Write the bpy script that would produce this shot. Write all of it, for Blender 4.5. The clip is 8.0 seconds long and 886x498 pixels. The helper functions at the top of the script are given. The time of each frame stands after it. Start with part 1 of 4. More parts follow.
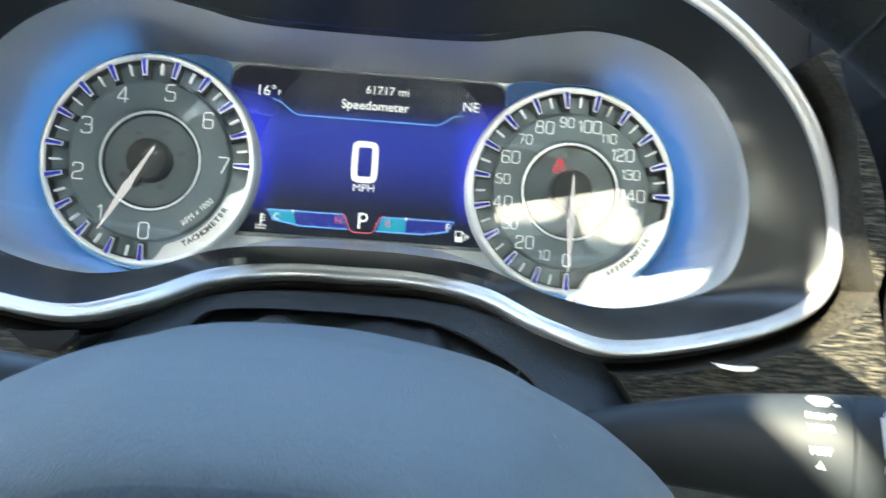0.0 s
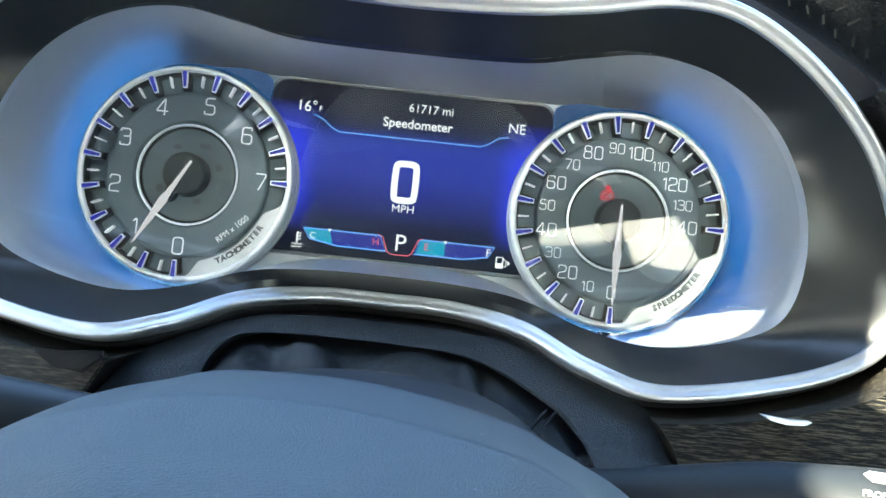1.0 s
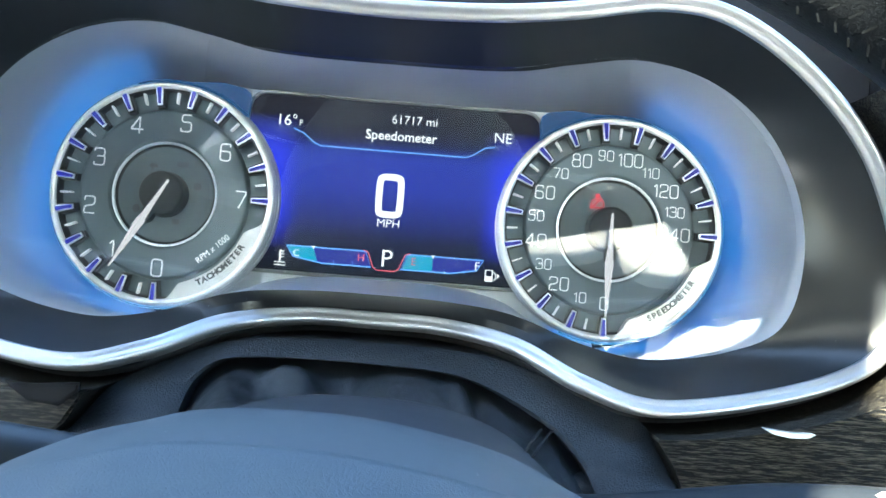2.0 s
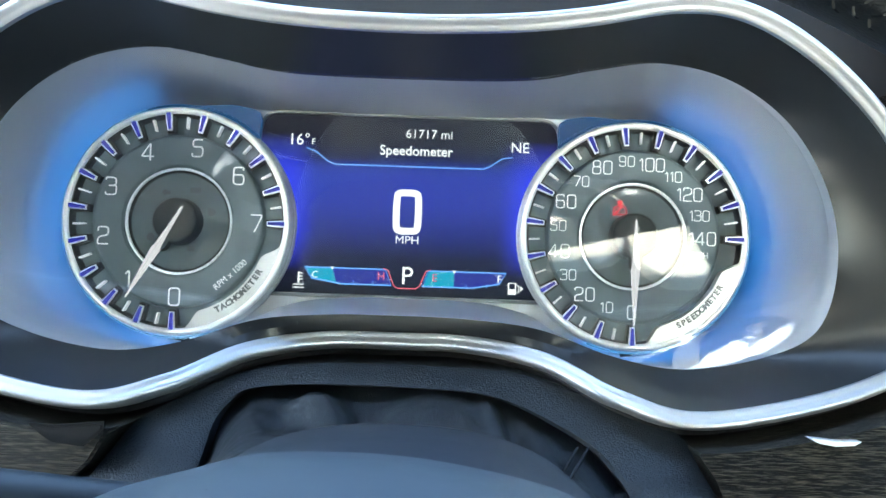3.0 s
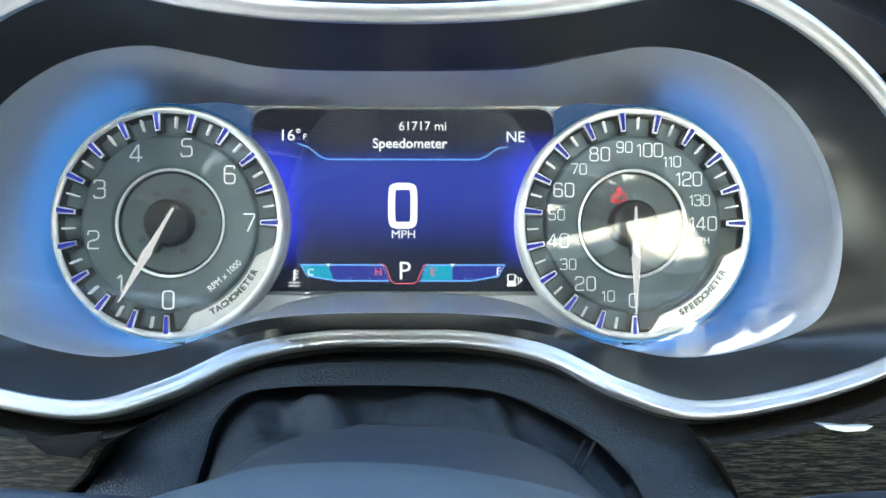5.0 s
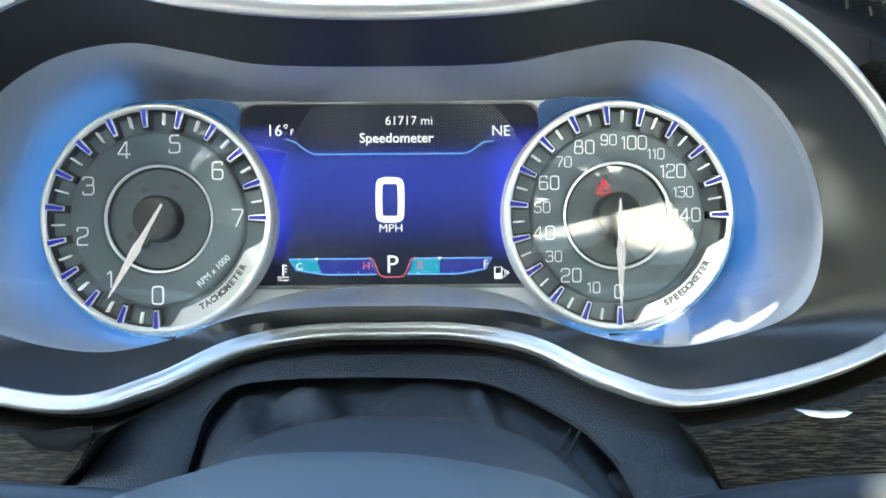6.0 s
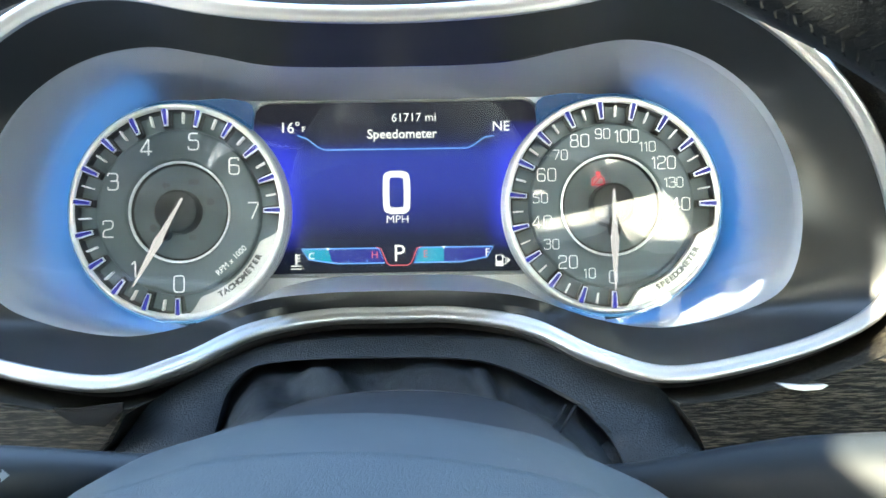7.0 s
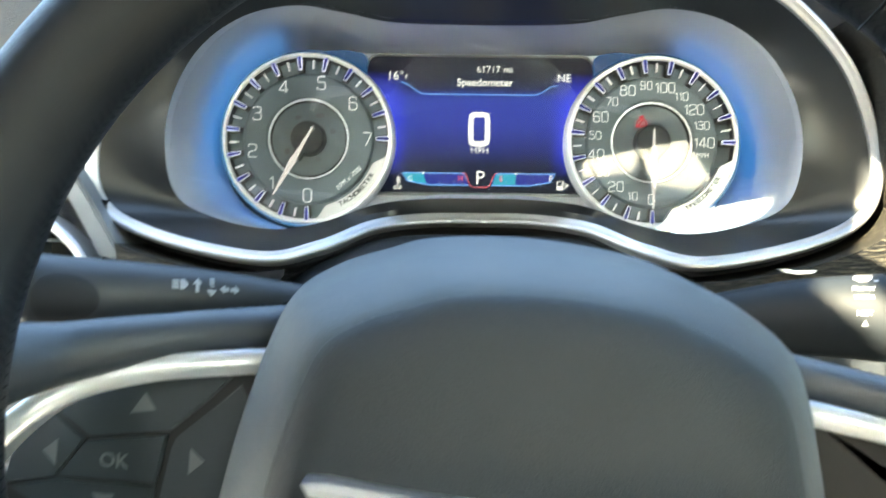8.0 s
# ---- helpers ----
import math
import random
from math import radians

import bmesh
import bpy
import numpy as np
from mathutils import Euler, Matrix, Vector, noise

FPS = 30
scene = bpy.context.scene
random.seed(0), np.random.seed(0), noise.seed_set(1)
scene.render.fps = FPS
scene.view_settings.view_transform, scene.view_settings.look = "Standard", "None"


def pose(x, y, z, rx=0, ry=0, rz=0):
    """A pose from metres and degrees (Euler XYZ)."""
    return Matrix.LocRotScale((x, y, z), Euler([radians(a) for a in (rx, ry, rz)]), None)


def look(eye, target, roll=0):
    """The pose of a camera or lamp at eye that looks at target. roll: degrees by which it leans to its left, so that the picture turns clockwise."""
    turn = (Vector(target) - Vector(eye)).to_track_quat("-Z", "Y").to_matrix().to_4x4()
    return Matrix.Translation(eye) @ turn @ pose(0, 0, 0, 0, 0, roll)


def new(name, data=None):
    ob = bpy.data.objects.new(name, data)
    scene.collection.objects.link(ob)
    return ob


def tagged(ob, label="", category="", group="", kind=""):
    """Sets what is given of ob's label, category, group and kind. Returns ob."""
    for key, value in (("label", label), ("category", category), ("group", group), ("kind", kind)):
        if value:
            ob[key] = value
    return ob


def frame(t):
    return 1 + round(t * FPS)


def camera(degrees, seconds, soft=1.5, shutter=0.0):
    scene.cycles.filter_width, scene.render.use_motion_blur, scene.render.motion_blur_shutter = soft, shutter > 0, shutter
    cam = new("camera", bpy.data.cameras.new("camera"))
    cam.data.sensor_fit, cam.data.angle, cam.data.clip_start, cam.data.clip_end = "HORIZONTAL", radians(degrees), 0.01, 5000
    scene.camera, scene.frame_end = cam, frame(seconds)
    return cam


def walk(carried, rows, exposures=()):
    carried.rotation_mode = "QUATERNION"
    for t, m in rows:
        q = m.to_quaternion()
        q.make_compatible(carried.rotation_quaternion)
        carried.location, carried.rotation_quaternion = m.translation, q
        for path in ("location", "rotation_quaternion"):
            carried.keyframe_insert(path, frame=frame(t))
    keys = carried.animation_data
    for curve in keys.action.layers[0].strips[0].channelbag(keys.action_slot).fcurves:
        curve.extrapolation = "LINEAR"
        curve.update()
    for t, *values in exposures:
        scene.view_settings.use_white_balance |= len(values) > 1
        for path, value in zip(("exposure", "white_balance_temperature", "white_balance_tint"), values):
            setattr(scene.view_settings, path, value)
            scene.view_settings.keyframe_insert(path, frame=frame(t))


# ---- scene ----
cam = camera(54.0, 8.0, shutter=0.3)
PATH = [
    (0, (0.0251, -0.4846, -0.0570), (0.1187, 1.5116, 0.0221), 3.94),
    (0.2, (0.0302, -0.4721, -0.0506), (0.0341, 1.5263, 0.0296), 5.07),
    (0.5, (0.0385, -0.4880, -0.0550), (0.0365, 1.5105, 0.0233), 5.92),
    (1, (0.0310, -0.4681, -0.0418), (0.0071, 1.5306, 0.0275), 6.18),
    (1.5, (0.0356, -0.4705, -0.0399), (0.0233, 1.5282, 0.0303), 5.94),
    (1.7, (0.0337, -0.4643, -0.0383), (0.0325, 1.5343, 0.0362), 5.54),
    (2.8, (0.0235, -0.4491, -0.0299), (0.0137, 1.5490, 0.0566), 2.14),
    (3, (0.0216, -0.4466, -0.0284), (0.0138, 1.5517, 0.0542), 1.98),
    (3.5, (0.0181, -0.4427, -0.0268), (0.0131, 1.5560, 0.0457), 1.39),
    (4, (0.0173, -0.4407, -0.0255), (0.0143, 1.5582, 0.0406), 0.76),
    (4.5, (0.0179, -0.4378, -0.0248), (0.0221, 1.5613, 0.0345), 0.41),
    (5, (0.0192, -0.4393, -0.0242), (0.0281, 1.5601, 0.0257), 0.08),
    (5.2, (0.0200, -0.4400, -0.0243), (0.0391, 1.5594, 0.0170), -0.07),
    (6.3, (0.0244, -0.4449, -0.0246), (0.0399, 1.5548, 0.0074), -0.65),
    (6.5, (0.0252, -0.4463, -0.0247), (0.0325, 1.5535, 0.0040), -0.73),
    (7, (0.0246, -0.4705, -0.0295), (0.0289, 1.5292, 0.0000), -0.93),
    (7.5, (0.0145, -0.5327, -0.0406), (-0.0035, 1.4672, -0.0266), -0.74),
    (7.7, (0.0061, -0.5653, -0.0528), (-0.0207, 1.4344, -0.0394), -0.61),
    (7.9, (-0.0081, -0.5880, -0.0686), (-0.0315, 1.4118, -0.0526), 0.20),
    (8, (-0.0180, -0.5939, -0.0794), (-0.0391, 1.4059, -0.0642), 0.71),
]
walk(cam, [(t, look(eye, target, roll)) for t, eye, target, roll in PATH], [(0.0, 4.46, 6400, 0), (0.5, 4.42, 6400, 0), (1.0, 4.27, 6080, 0), (1.5, 4.47, 5750, 0), (3.0, 4.46, 6050, 0), (4.5, 4.46, 6180, 0), (6.5, 4.50, 6280, 0), (7.0, 4.60, 6500, 0), (7.5, 4.68, 6780, 0), (8.0, 4.60, 7050, 0)])

# ---- light: low winter sun from behind on the driver's side, open sky ----
STOPS = 4.4
GAIN = 2 ** STOPS
SUN_ELEVATION, SUN_AZIMUTH = 28.0, 212.0
world = bpy.data.worlds.new("sky")
scene.world = world
world.use_nodes = True
wn = world.node_tree.nodes
wn.clear()
sky_out = wn.new("ShaderNodeOutputWorld")
sky_bg = wn.new("ShaderNodeBackground")
sky_tex = wn.new("ShaderNodeTexSky")
sky_tex.sky_type = "NISHITA"
sky_tex.sun_disc = False
sky_tex.sun_elevation = radians(SUN_ELEVATION)
sky_tex.sun_rotation = radians(SUN_AZIMUTH)
sky_bg.inputs["Strength"].default_value = 0.17
world.node_tree.links.new(sky_tex.outputs[0], sky_bg.inputs["Color"])
world.node_tree.links.new(sky_bg.outputs[0], sky_out.inputs["Surface"])
sun_data = bpy.data.lights.new("sun", "SUN")
sun_data.energy, sun_data.angle, sun_data.color = 5.0, radians(0.4), (1.0, 0.87, 0.67)
sun = new("sun", sun_data)
_a, _e = radians(SUN_AZIMUTH), radians(SUN_ELEVATION)
TO_SUN = Vector((math.sin(_a) * math.cos(_e), math.cos(_a) * math.cos(_e), math.sin(_e)))
sun.matrix_world = look(TO_SUN * 20, (0, 0, 0))


# ---- materials ----
def material(name, base=(0.5, 0.5, 0.5), rough=0.5, metal=0.0, vary=0.0, grain=0.0, scale=300.0, big=12.0, spec=0.5, coat=0.0, rough_vary=0.0):
    """A surface with variation at two scales: fine grain as relief and broad blotches in tone and gloss. scale, big: cells per metre."""
    m = bpy.data.materials.new(name)
    m.use_nodes = True
    nt = m.node_tree
    b = nt.nodes["Principled BSDF"]
    b.inputs["Base Color"].default_value = (*base, 1)
    b.inputs["Roughness"].default_value = rough
    b.inputs["Metallic"].default_value = metal
    b.inputs["Specular IOR Level"].default_value = spec
    b.inputs["Coat Weight"].default_value = coat
    co = nt.nodes.new("ShaderNodeTexCoord")
    if vary or rough_vary:
        n = nt.nodes.new("ShaderNodeTexNoise")
        n.inputs["Scale"].default_value, n.inputs["Detail"].default_value = big, 6
        nt.links.new(co.outputs["Object"], n.inputs["Vector"])
        if vary:
            r = nt.nodes.new("ShaderNodeMix")
            r.data_type = "RGBA"
            r.inputs[6].default_value = (*[c * (1 - vary) for c in base], 1)
            r.inputs[7].default_value = (*[min(1, c * (1 + vary)) for c in base], 1)
            nt.links.new(n.outputs["Fac"], r.inputs[0])
            nt.links.new(r.outputs[2], b.inputs["Base Color"])
        if rough_vary:
            q = nt.nodes.new("ShaderNodeMapRange")
            q.inputs["To Min"].default_value, q.inputs["To Max"].default_value = max(0.02, rough - rough_vary), rough + rough_vary
            nt.links.new(n.outputs["Fac"], q.inputs["Value"])
            nt.links.new(q.outputs[0], b.inputs["Roughness"])
    if grain:
        v = nt.nodes.new("ShaderNodeTexVoronoi")
        v.feature = "DISTANCE_TO_EDGE"
        v.inputs["Scale"].default_value = scale
        f = nt.nodes.new("ShaderNodeTexNoise")
        f.inputs["Scale"].default_value, f.inputs["Detail"].default_value = scale * 0.35, 5
        w = nt.nodes.new("ShaderNodeMixRGB")
        w.inputs[0].default_value = 0.004
        nt.links.new(co.outputs["Object"], f.inputs["Vector"])
        nt.links.new(co.outputs["Object"], w.inputs[1])
        nt.links.new(f.outputs["Color"], w.inputs[2])
        nt.links.new(w.outputs[0], v.inputs["Vector"])
        c = nt.nodes.new("ShaderNodeMapRange")
        c.inputs["From Max"].default_value = 0.25
        nt.links.new(v.outputs["Distance"], c.inputs["Value"])
        u = nt.nodes.new("ShaderNodeBump")
        u.inputs["Strength"].default_value, u.inputs["Distance"].default_value = grain, 0.35 / scale
        nt.links.new(c.outputs[0], u.inputs["Height"])
        nt.links.new(u.outputs[0], b.inputs["Normal"])
    return m


def glowing(name, colour, level):
    """Something that gives off light; level is its brightness in the finished picture."""
    m = bpy.data.materials.new(name)
    m.use_nodes = True
    b = m.node_tree.nodes["Principled BSDF"]
    b.inputs["Base Color"].default_value = (0.02, 0.02, 0.02, 1)
    b.inputs["Roughness"].default_value = 0.4
    b.inputs["Specular IOR Level"].default_value = 0.15
    b.inputs["Emission Color"].default_value = (*colour, 1)
    b.inputs["Emission Strength"].default_value = level / GAIN
    return m


def clear_lens():
    """Clear plastic: see-through, with a mirror's share given by Fresnel."""
    m = bpy.data.materials.new("clear plastic")
    m.use_nodes = True
    nt = m.node_tree
    nt.nodes.clear()
    out, mix = nt.nodes.new("ShaderNodeOutputMaterial"), nt.nodes.new("ShaderNodeMixShader")
    tr, gl, lw = nt.nodes.new("ShaderNodeBsdfTransparent"), nt.nodes.new("ShaderNodeBsdfGlossy"), nt.nodes.new("ShaderNodeLayerWeight")
    gl.inputs["Roughness"].default_value = 0.03
    lw.inputs["Blend"].default_value = 0.5
    pw, ml = nt.nodes.new("ShaderNodeMath"), nt.nodes.new("ShaderNodeMath")
    pw.operation, ml.operation = "POWER", "MULTIPLY_ADD"
    pw.inputs[1].default_value, ml.inputs[1].default_value, ml.inputs[2].default_value = 5.0, 0.9, 0.060
    nt.links.new(lw.outputs["Facing"], pw.inputs[0])
    nt.links.new(pw.outputs[0], ml.inputs[0])
    nt.links.new(ml.outputs[0], mix.inputs[0])
    nt.links.new(tr.outputs[0], mix.inputs[1])
    nt.links.new(gl.outputs[0], mix.inputs[2])
    nt.links.new(mix.outputs[0], out.inputs["Surface"])
    return m


def wood_material():
    """Black open-pored wood, grain along x, with paler streaks and deep pores."""
    m = bpy.data.materials.new("dark open-pore wood")
    m.use_nodes = True
    nt = m.node_tree
    b = nt.nodes["Principled BSDF"]
    co, mp = nt.nodes.new("ShaderNodeTexCoord"), nt.nodes.new("ShaderNodeMapping")
    mp.inputs["Scale"].default_value = (2.0, 22.0, 26.0)
    n, n2 = nt.nodes.new("ShaderNodeTexNoise"), nt.nodes.new("ShaderNodeTexNoise")
    n.inputs["Scale"].default_value, n.inputs["Detail"].default_value, n.inputs["Distortion"].default_value = 45, 8, 0.6
    n2.inputs["Scale"].default_value, n2.inputs["Detail"].default_value = 160, 4
    r = nt.nodes.new("ShaderNodeValToRGB")
    r.color_ramp.elements[0].position, r.color_ramp.elements[0].color = 0.47, (0.0018, 0.0021, 0.0024, 1)
    r.color_ramp.elements[1].position, r.color_ramp.elements[1].color = 0.70, (0.066, 0.059, 0.045, 1)
    u = nt.nodes.new("ShaderNodeBump")
    u.inputs["Strength"].default_value, u.inputs["Distance"].default_value = 0.7, 0.0012
    nt.links.new(co.outputs["Object"], mp.inputs["Vector"])
    for k in (n, n2):
        nt.links.new(mp.outputs[0], k.inputs["Vector"])
    a = nt.nodes.new("ShaderNodeMath")
    a.operation = "MULTIPLY_ADD"
    a.inputs[1].default_value, a.inputs[2].default_value = 0.35, -0.17
    nt.links.new(n2.outputs["Fac"], a.inputs[0])
    s = nt.nodes.new("ShaderNodeMath")
    s.operation = "ADD"
    nt.links.new(n.outputs["Fac"], s.inputs[0])
    nt.links.new(a.outputs[0], s.inputs[1])
    nt.links.new(s.outputs[0], r.inputs[0])
    nt.links.new(r.outputs[0], b.inputs["Base Color"])
    nt.links.new(s.outputs[0], u.inputs["Height"])
    nt.links.new(u.outputs[0], b.inputs["Normal"])
    b.inputs["Roughness"].default_value = 0.55
    b.inputs["Specular IOR Level"].default_value = 0.12
    return m


def screen_material():
    """The lit screen: blue field, fading to black below and at the head, brighter along both sides."""
    m = bpy.data.materials.new("lit screen")
    m.use_nodes = True
    nt = m.node_tree
    b = nt.nodes["Principled BSDF"]
    b.inputs["Base Color"].default_value = (0.006, 0.006, 0.008, 1)
    b.inputs["Roughness"].default_value = 0.5
    b.inputs["Specular IOR Level"].default_value = 0.1
    co, sp = nt.nodes.new("ShaderNodeTexCoord"), nt.nodes.new("ShaderNodeSeparateXYZ")
    nt.links.new(co.outputs["Object"], sp.inputs[0])
    up = nt.nodes.new("ShaderNodeMapRange")
    up.inputs["From Min"].default_value, up.inputs["From Max"].default_value = -0.035, 0.062
    nt.links.new(sp.outputs["Z"], up.inputs["Value"])
    field = nt.nodes.new("ShaderNodeValToRGB")
    e = field.color_ramp.elements
    e[0].position, e[0].color = 0.0, (0.006, 0.008, 0.014, 1)
    e[1].position, e[1].color = 1.0, (0.008, 0.008, 0.016, 1)
    for p, c in ((0.20, (0.010, 0.013, 0.045, 1)), (0.36, (0.022, 0.032, 0.24, 1)), (0.5, (0.030, 0.048, 0.40, 1)), (0.66, (0.030, 0.050, 0.42, 1)),
                 (0.71, (0.022, 0.036, 0.30, 1)), (0.76, (0.009, 0.012, 0.06, 1)), (0.84, (0.008, 0.008, 0.02, 1))):
        k = e.new(p)
        k.color = c
    nt.links.new(up.outputs[0], field.inputs[0])
    ax = nt.nodes.new("ShaderNodeMath")
    ax.operation = "ABSOLUTE"
    nt.links.new(sp.outputs["X"], ax.inputs[0])
    side = nt.nodes.new("ShaderNodeMapRange")
    side.interpolation_type = "SMOOTHSTEP"
    side.inputs["From Min"].default_value, side.inputs["From Max"].default_value = 0.047, 0.066
    nt.links.new(ax.outputs[0], side.inputs["Value"])
    band = nt.nodes.new("ShaderNodeValToRGB")
    e = band.color_ramp.elements
    e[0].position, e[0].color = 0.12, (0, 0, 0, 1)
    e[1].position, e[1].color = 0.88, (0, 0, 0, 1)
    for p in (0.32, 0.62):
        k = e.new(p)
        k.color = (1, 1, 1, 1)
    nt.links.new(up.outputs[0], band.inputs[0])
    glow = nt.nodes.new("ShaderNodeMath")
    glow.operation = "MULTIPLY"
    nt.links.new(side.outputs[0], glow.inputs[0])
    nt.links.new(band.outputs[0], glow.inputs[1])
    mix = nt.nodes.new("ShaderNodeMix")
    mix.data_type = "RGBA"
    mix.inputs[7].default_value = (0.05, 0.07, 0.95, 1)
    nt.links.new(glow.outputs[0], mix.inputs[0])
    nt.links.new(field.outputs[0], mix.inputs[6])
    nt.links.new(mix.outputs[2], b.inputs["Emission Color"])
    b.inputs["Emission Strength"].default_value = 1.0 / GAIN
    return m


M = dict(
    stalk=material("smooth stalk plastic", (0.0085, 0.0105, 0.0128), 0.54, spec=0.14, vary=0.2, grain=0.10, scale=2400, big=25, rough_vary=0.06),
    boot=material("soft black boot leather", (0.0075, 0.0092, 0.0118), 0.34, vary=0.25, grain=0.55, scale=1100, big=40, rough_vary=0.06),
    spoke=material("smooth spoke leather", (0.020, 0.027, 0.036), 0.44, spec=0.5, vary=0.2, grain=0.25, scale=1100, big=40, rough_vary=0.06),
    leather=material("black grained leather", (0.0068, 0.0080, 0.0094), 0.44, spec=0.20, vary=0.25, grain=0.22, scale=1100, big=40, rough_vary=0.06),
    grain=material("grained black plastic", (0.0066, 0.0090, 0.0122), 0.46, spec=0.36, vary=0.2, grain=0.42, scale=680, big=30, rough_vary=0.05),
    smooth=material("smooth soft-touch plastic", (0.0072, 0.0100, 0.0135), 0.50, spec=0.5, vary=0.2, grain=0.12, scale=2400, big=25, rough_vary=0.06),
    satin=material("satin black plastic", (0.0190, 0.0260, 0.0320), 0.46, spec=0.40, vary=0.15, grain=0.05, scale=1800, big=20, rough_vary=0.04),
    slope=material("smooth dark slope", (0.0092, 0.0110, 0.0138), 0.35, vary=0.15, grain=0.05, scale=2200, big=20, rough_vary=0.04, spec=0.42),
    shell=material("matt black shell", (0.009, 0.009, 0.010), 0.62, vary=0.15, grain=0.2, scale=1500, big=25, spec=0.3),
    gloss=material("gloss black plastic", (0.010, 0.010, 0.011), 0.12, vary=0.1, big=20),
    chrome=material("satin chrome", (0.45, 0.46, 0.49), 0.40, 0.85, vary=0.03, big=30, rough_vary=0.02),
    bright=material("bright chrome", (0.88, 0.88, 0.87), 0.10, 1.0, vary=0.03, big=60, rough_vary=0.03),
    ring=material("bright silver plating", (0.66, 0.67, 0.68), 0.34, 0.45, vary=0.04, big=80, rough_vary=0.05),
    badge=material("brushed silver badge", (0.46, 0.455, 0.45), 0.36, 0.6, vary=0.08, grain=0.05, scale=3000, big=80, rough_vary=0.05),
    accent=material("pale silver accent", (0.62, 0.63, 0.66), 0.3, 0.5, vary=0.04, big=80),
    arrow=material("grey button print", (0.090, 0.100, 0.106), 0.5, vary=0.05, big=200),
    hub=material("smooth grey hub skin", (0.0245, 0.0315, 0.0360), 0.50, vary=0.14, grain=0.12, scale=1500, big=30, rough_vary=0.06),
    hub_skin=material("grained grey hub skin", (0.0225, 0.0305, 0.0365), 0.50, vary=0.14, grain=0.32, scale=1000, big=30, rough_vary=0.06),
    dim_silver=material("satin grey metal", (0.17, 0.18, 0.19), 0.38, 0.4, vary=0.12, grain=0.05, scale=3000, big=25, rough_vary=0.06),
    # hub skin again, darker: the light's falloff on the face is in the colour
    pad=material("grained hub skin darkened for shade", (0.0105, 0.0150, 0.0195), 0.54, spec=0.34, vary=0.18, grain=0.4, scale=1000, big=30, rough_vary=0.06),
    silver=material("silver painted plastic", (0.47, 0.49, 0.53), 0.50, 0.55, vary=0.10, grain=0.05, scale=3000, big=25, rough_vary=0.06),
    dial=material("charcoal dial print", (0.108, 0.136, 0.150), 0.55, vary=0.12, grain=0.25, scale=2600, big=60),
    dial_inner=material("charcoal sunken dial print", (0.090, 0.112, 0.122), 0.5, vary=0.15, grain=0.3, scale=3000, big=60),
    hub_cap=material("grained black hub cap", (0.018, 0.019, 0.020), 0.42, vary=0.15, grain=0.4, scale=2600, big=120),
    thin_ring=material("thin polished silver", (0.80, 0.82, 0.84), 0.30, 0.55, vary=0.05, big=80),
    fin_light=glowing("dim blue lit plastic", (0.010, 0.085, 0.24), 0.75),
    dial_dark=material("dark dial trough", (0.020, 0.021, 0.022), 0.5, vary=0.12, grain=0.2, scale=2600, big=60),
    print=material("grey printed marks", (0.80, 0.80, 0.80), 0.5, vary=0.05, big=200),
    needle=glowing("pale lit needle", (1.0, 0.94, 0.93), 0.80),
    speck=material("pale grey dust", (0.16, 0.16, 0.16), 0.9, vary=0.1, big=400),
    dim=material("unlit tell-tale print", (0.075, 0.080, 0.085), 0.5, vary=0.05, big=200),
    dark_print=material("dark lettering", (0.04, 0.04, 0.04), 0.5, vary=0.05, big=200),
    thread=material("grey stitching thread", (0.010, 0.0115, 0.013), 0.9, spec=0.05, vary=0.3, big=600),
    white_print=material("white printed symbols", (0.24, 0.25, 0.265), 0.5, vary=0.06, big=300),
    # pale cloth of the unseen pads that are mirrored in the lens
    vinyl=material("pale reflector cloth", (0.76, 0.76, 0.74), 0.85, vary=0.22, grain=0.4, scale=400, big=18),
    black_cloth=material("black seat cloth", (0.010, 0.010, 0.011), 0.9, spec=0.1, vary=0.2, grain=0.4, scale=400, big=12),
    cabin=material("dark grey cabin lining", (0.075, 0.075, 0.076), 0.9, vary=0.12, grain=0.3, scale=300, big=6),
    carpet=material("dark carpet", (0.020, 0.020, 0.020), 0.95, spec=0.1, vary=0.3, grain=0.5, scale=400, big=10),
    snow=material("pale trodden ground", (0.62, 0.62, 0.62), 0.9, vary=0.2, grain=0.3, scale=4, big=0.2),
    wood=wood_material(),
    lens=clear_lens(),
    screen=screen_material(),
    white_light=glowing("white screen light", (1.0, 0.99, 0.96), 1.25),
    cyan_light=glowing("cyan screen light", (0.02, 0.42, 0.60), 0.95),
    line_light=glowing("pale blue screen light", (0.16, 0.42, 0.95), 1.2),
    navy_light=glowing("navy screen light", (0.014, 0.022, 0.30), 1.0),
    red_light=glowing("red screen light", (1.0, 0.16, 0.22), 1.0),
    tell_light=glowing("red tell-tale light", (1.0, 0.05, 0.07), 1.0),
    edge_light=glowing("cyan edge light", (0.10, 0.42, 0.85), 0.8),
    halo=glowing("blue ring light", (0.075, 0.33, 0.90), 1.7),
    tick_light=glowing("blue tick light", (0.02, 0.03, 0.62), 0.75),
)


def backlit(m, colour, level):
    """Instrument print that is lit from behind while the ignition is on."""
    b = m.node_tree.nodes["Principled BSDF"]
    b.inputs["Emission Color"].default_value = (*colour, 1)
    b.inputs["Emission Strength"].default_value = level / GAIN


backlit(M["print"], (0.95, 1.0, 1.0), 0.15)

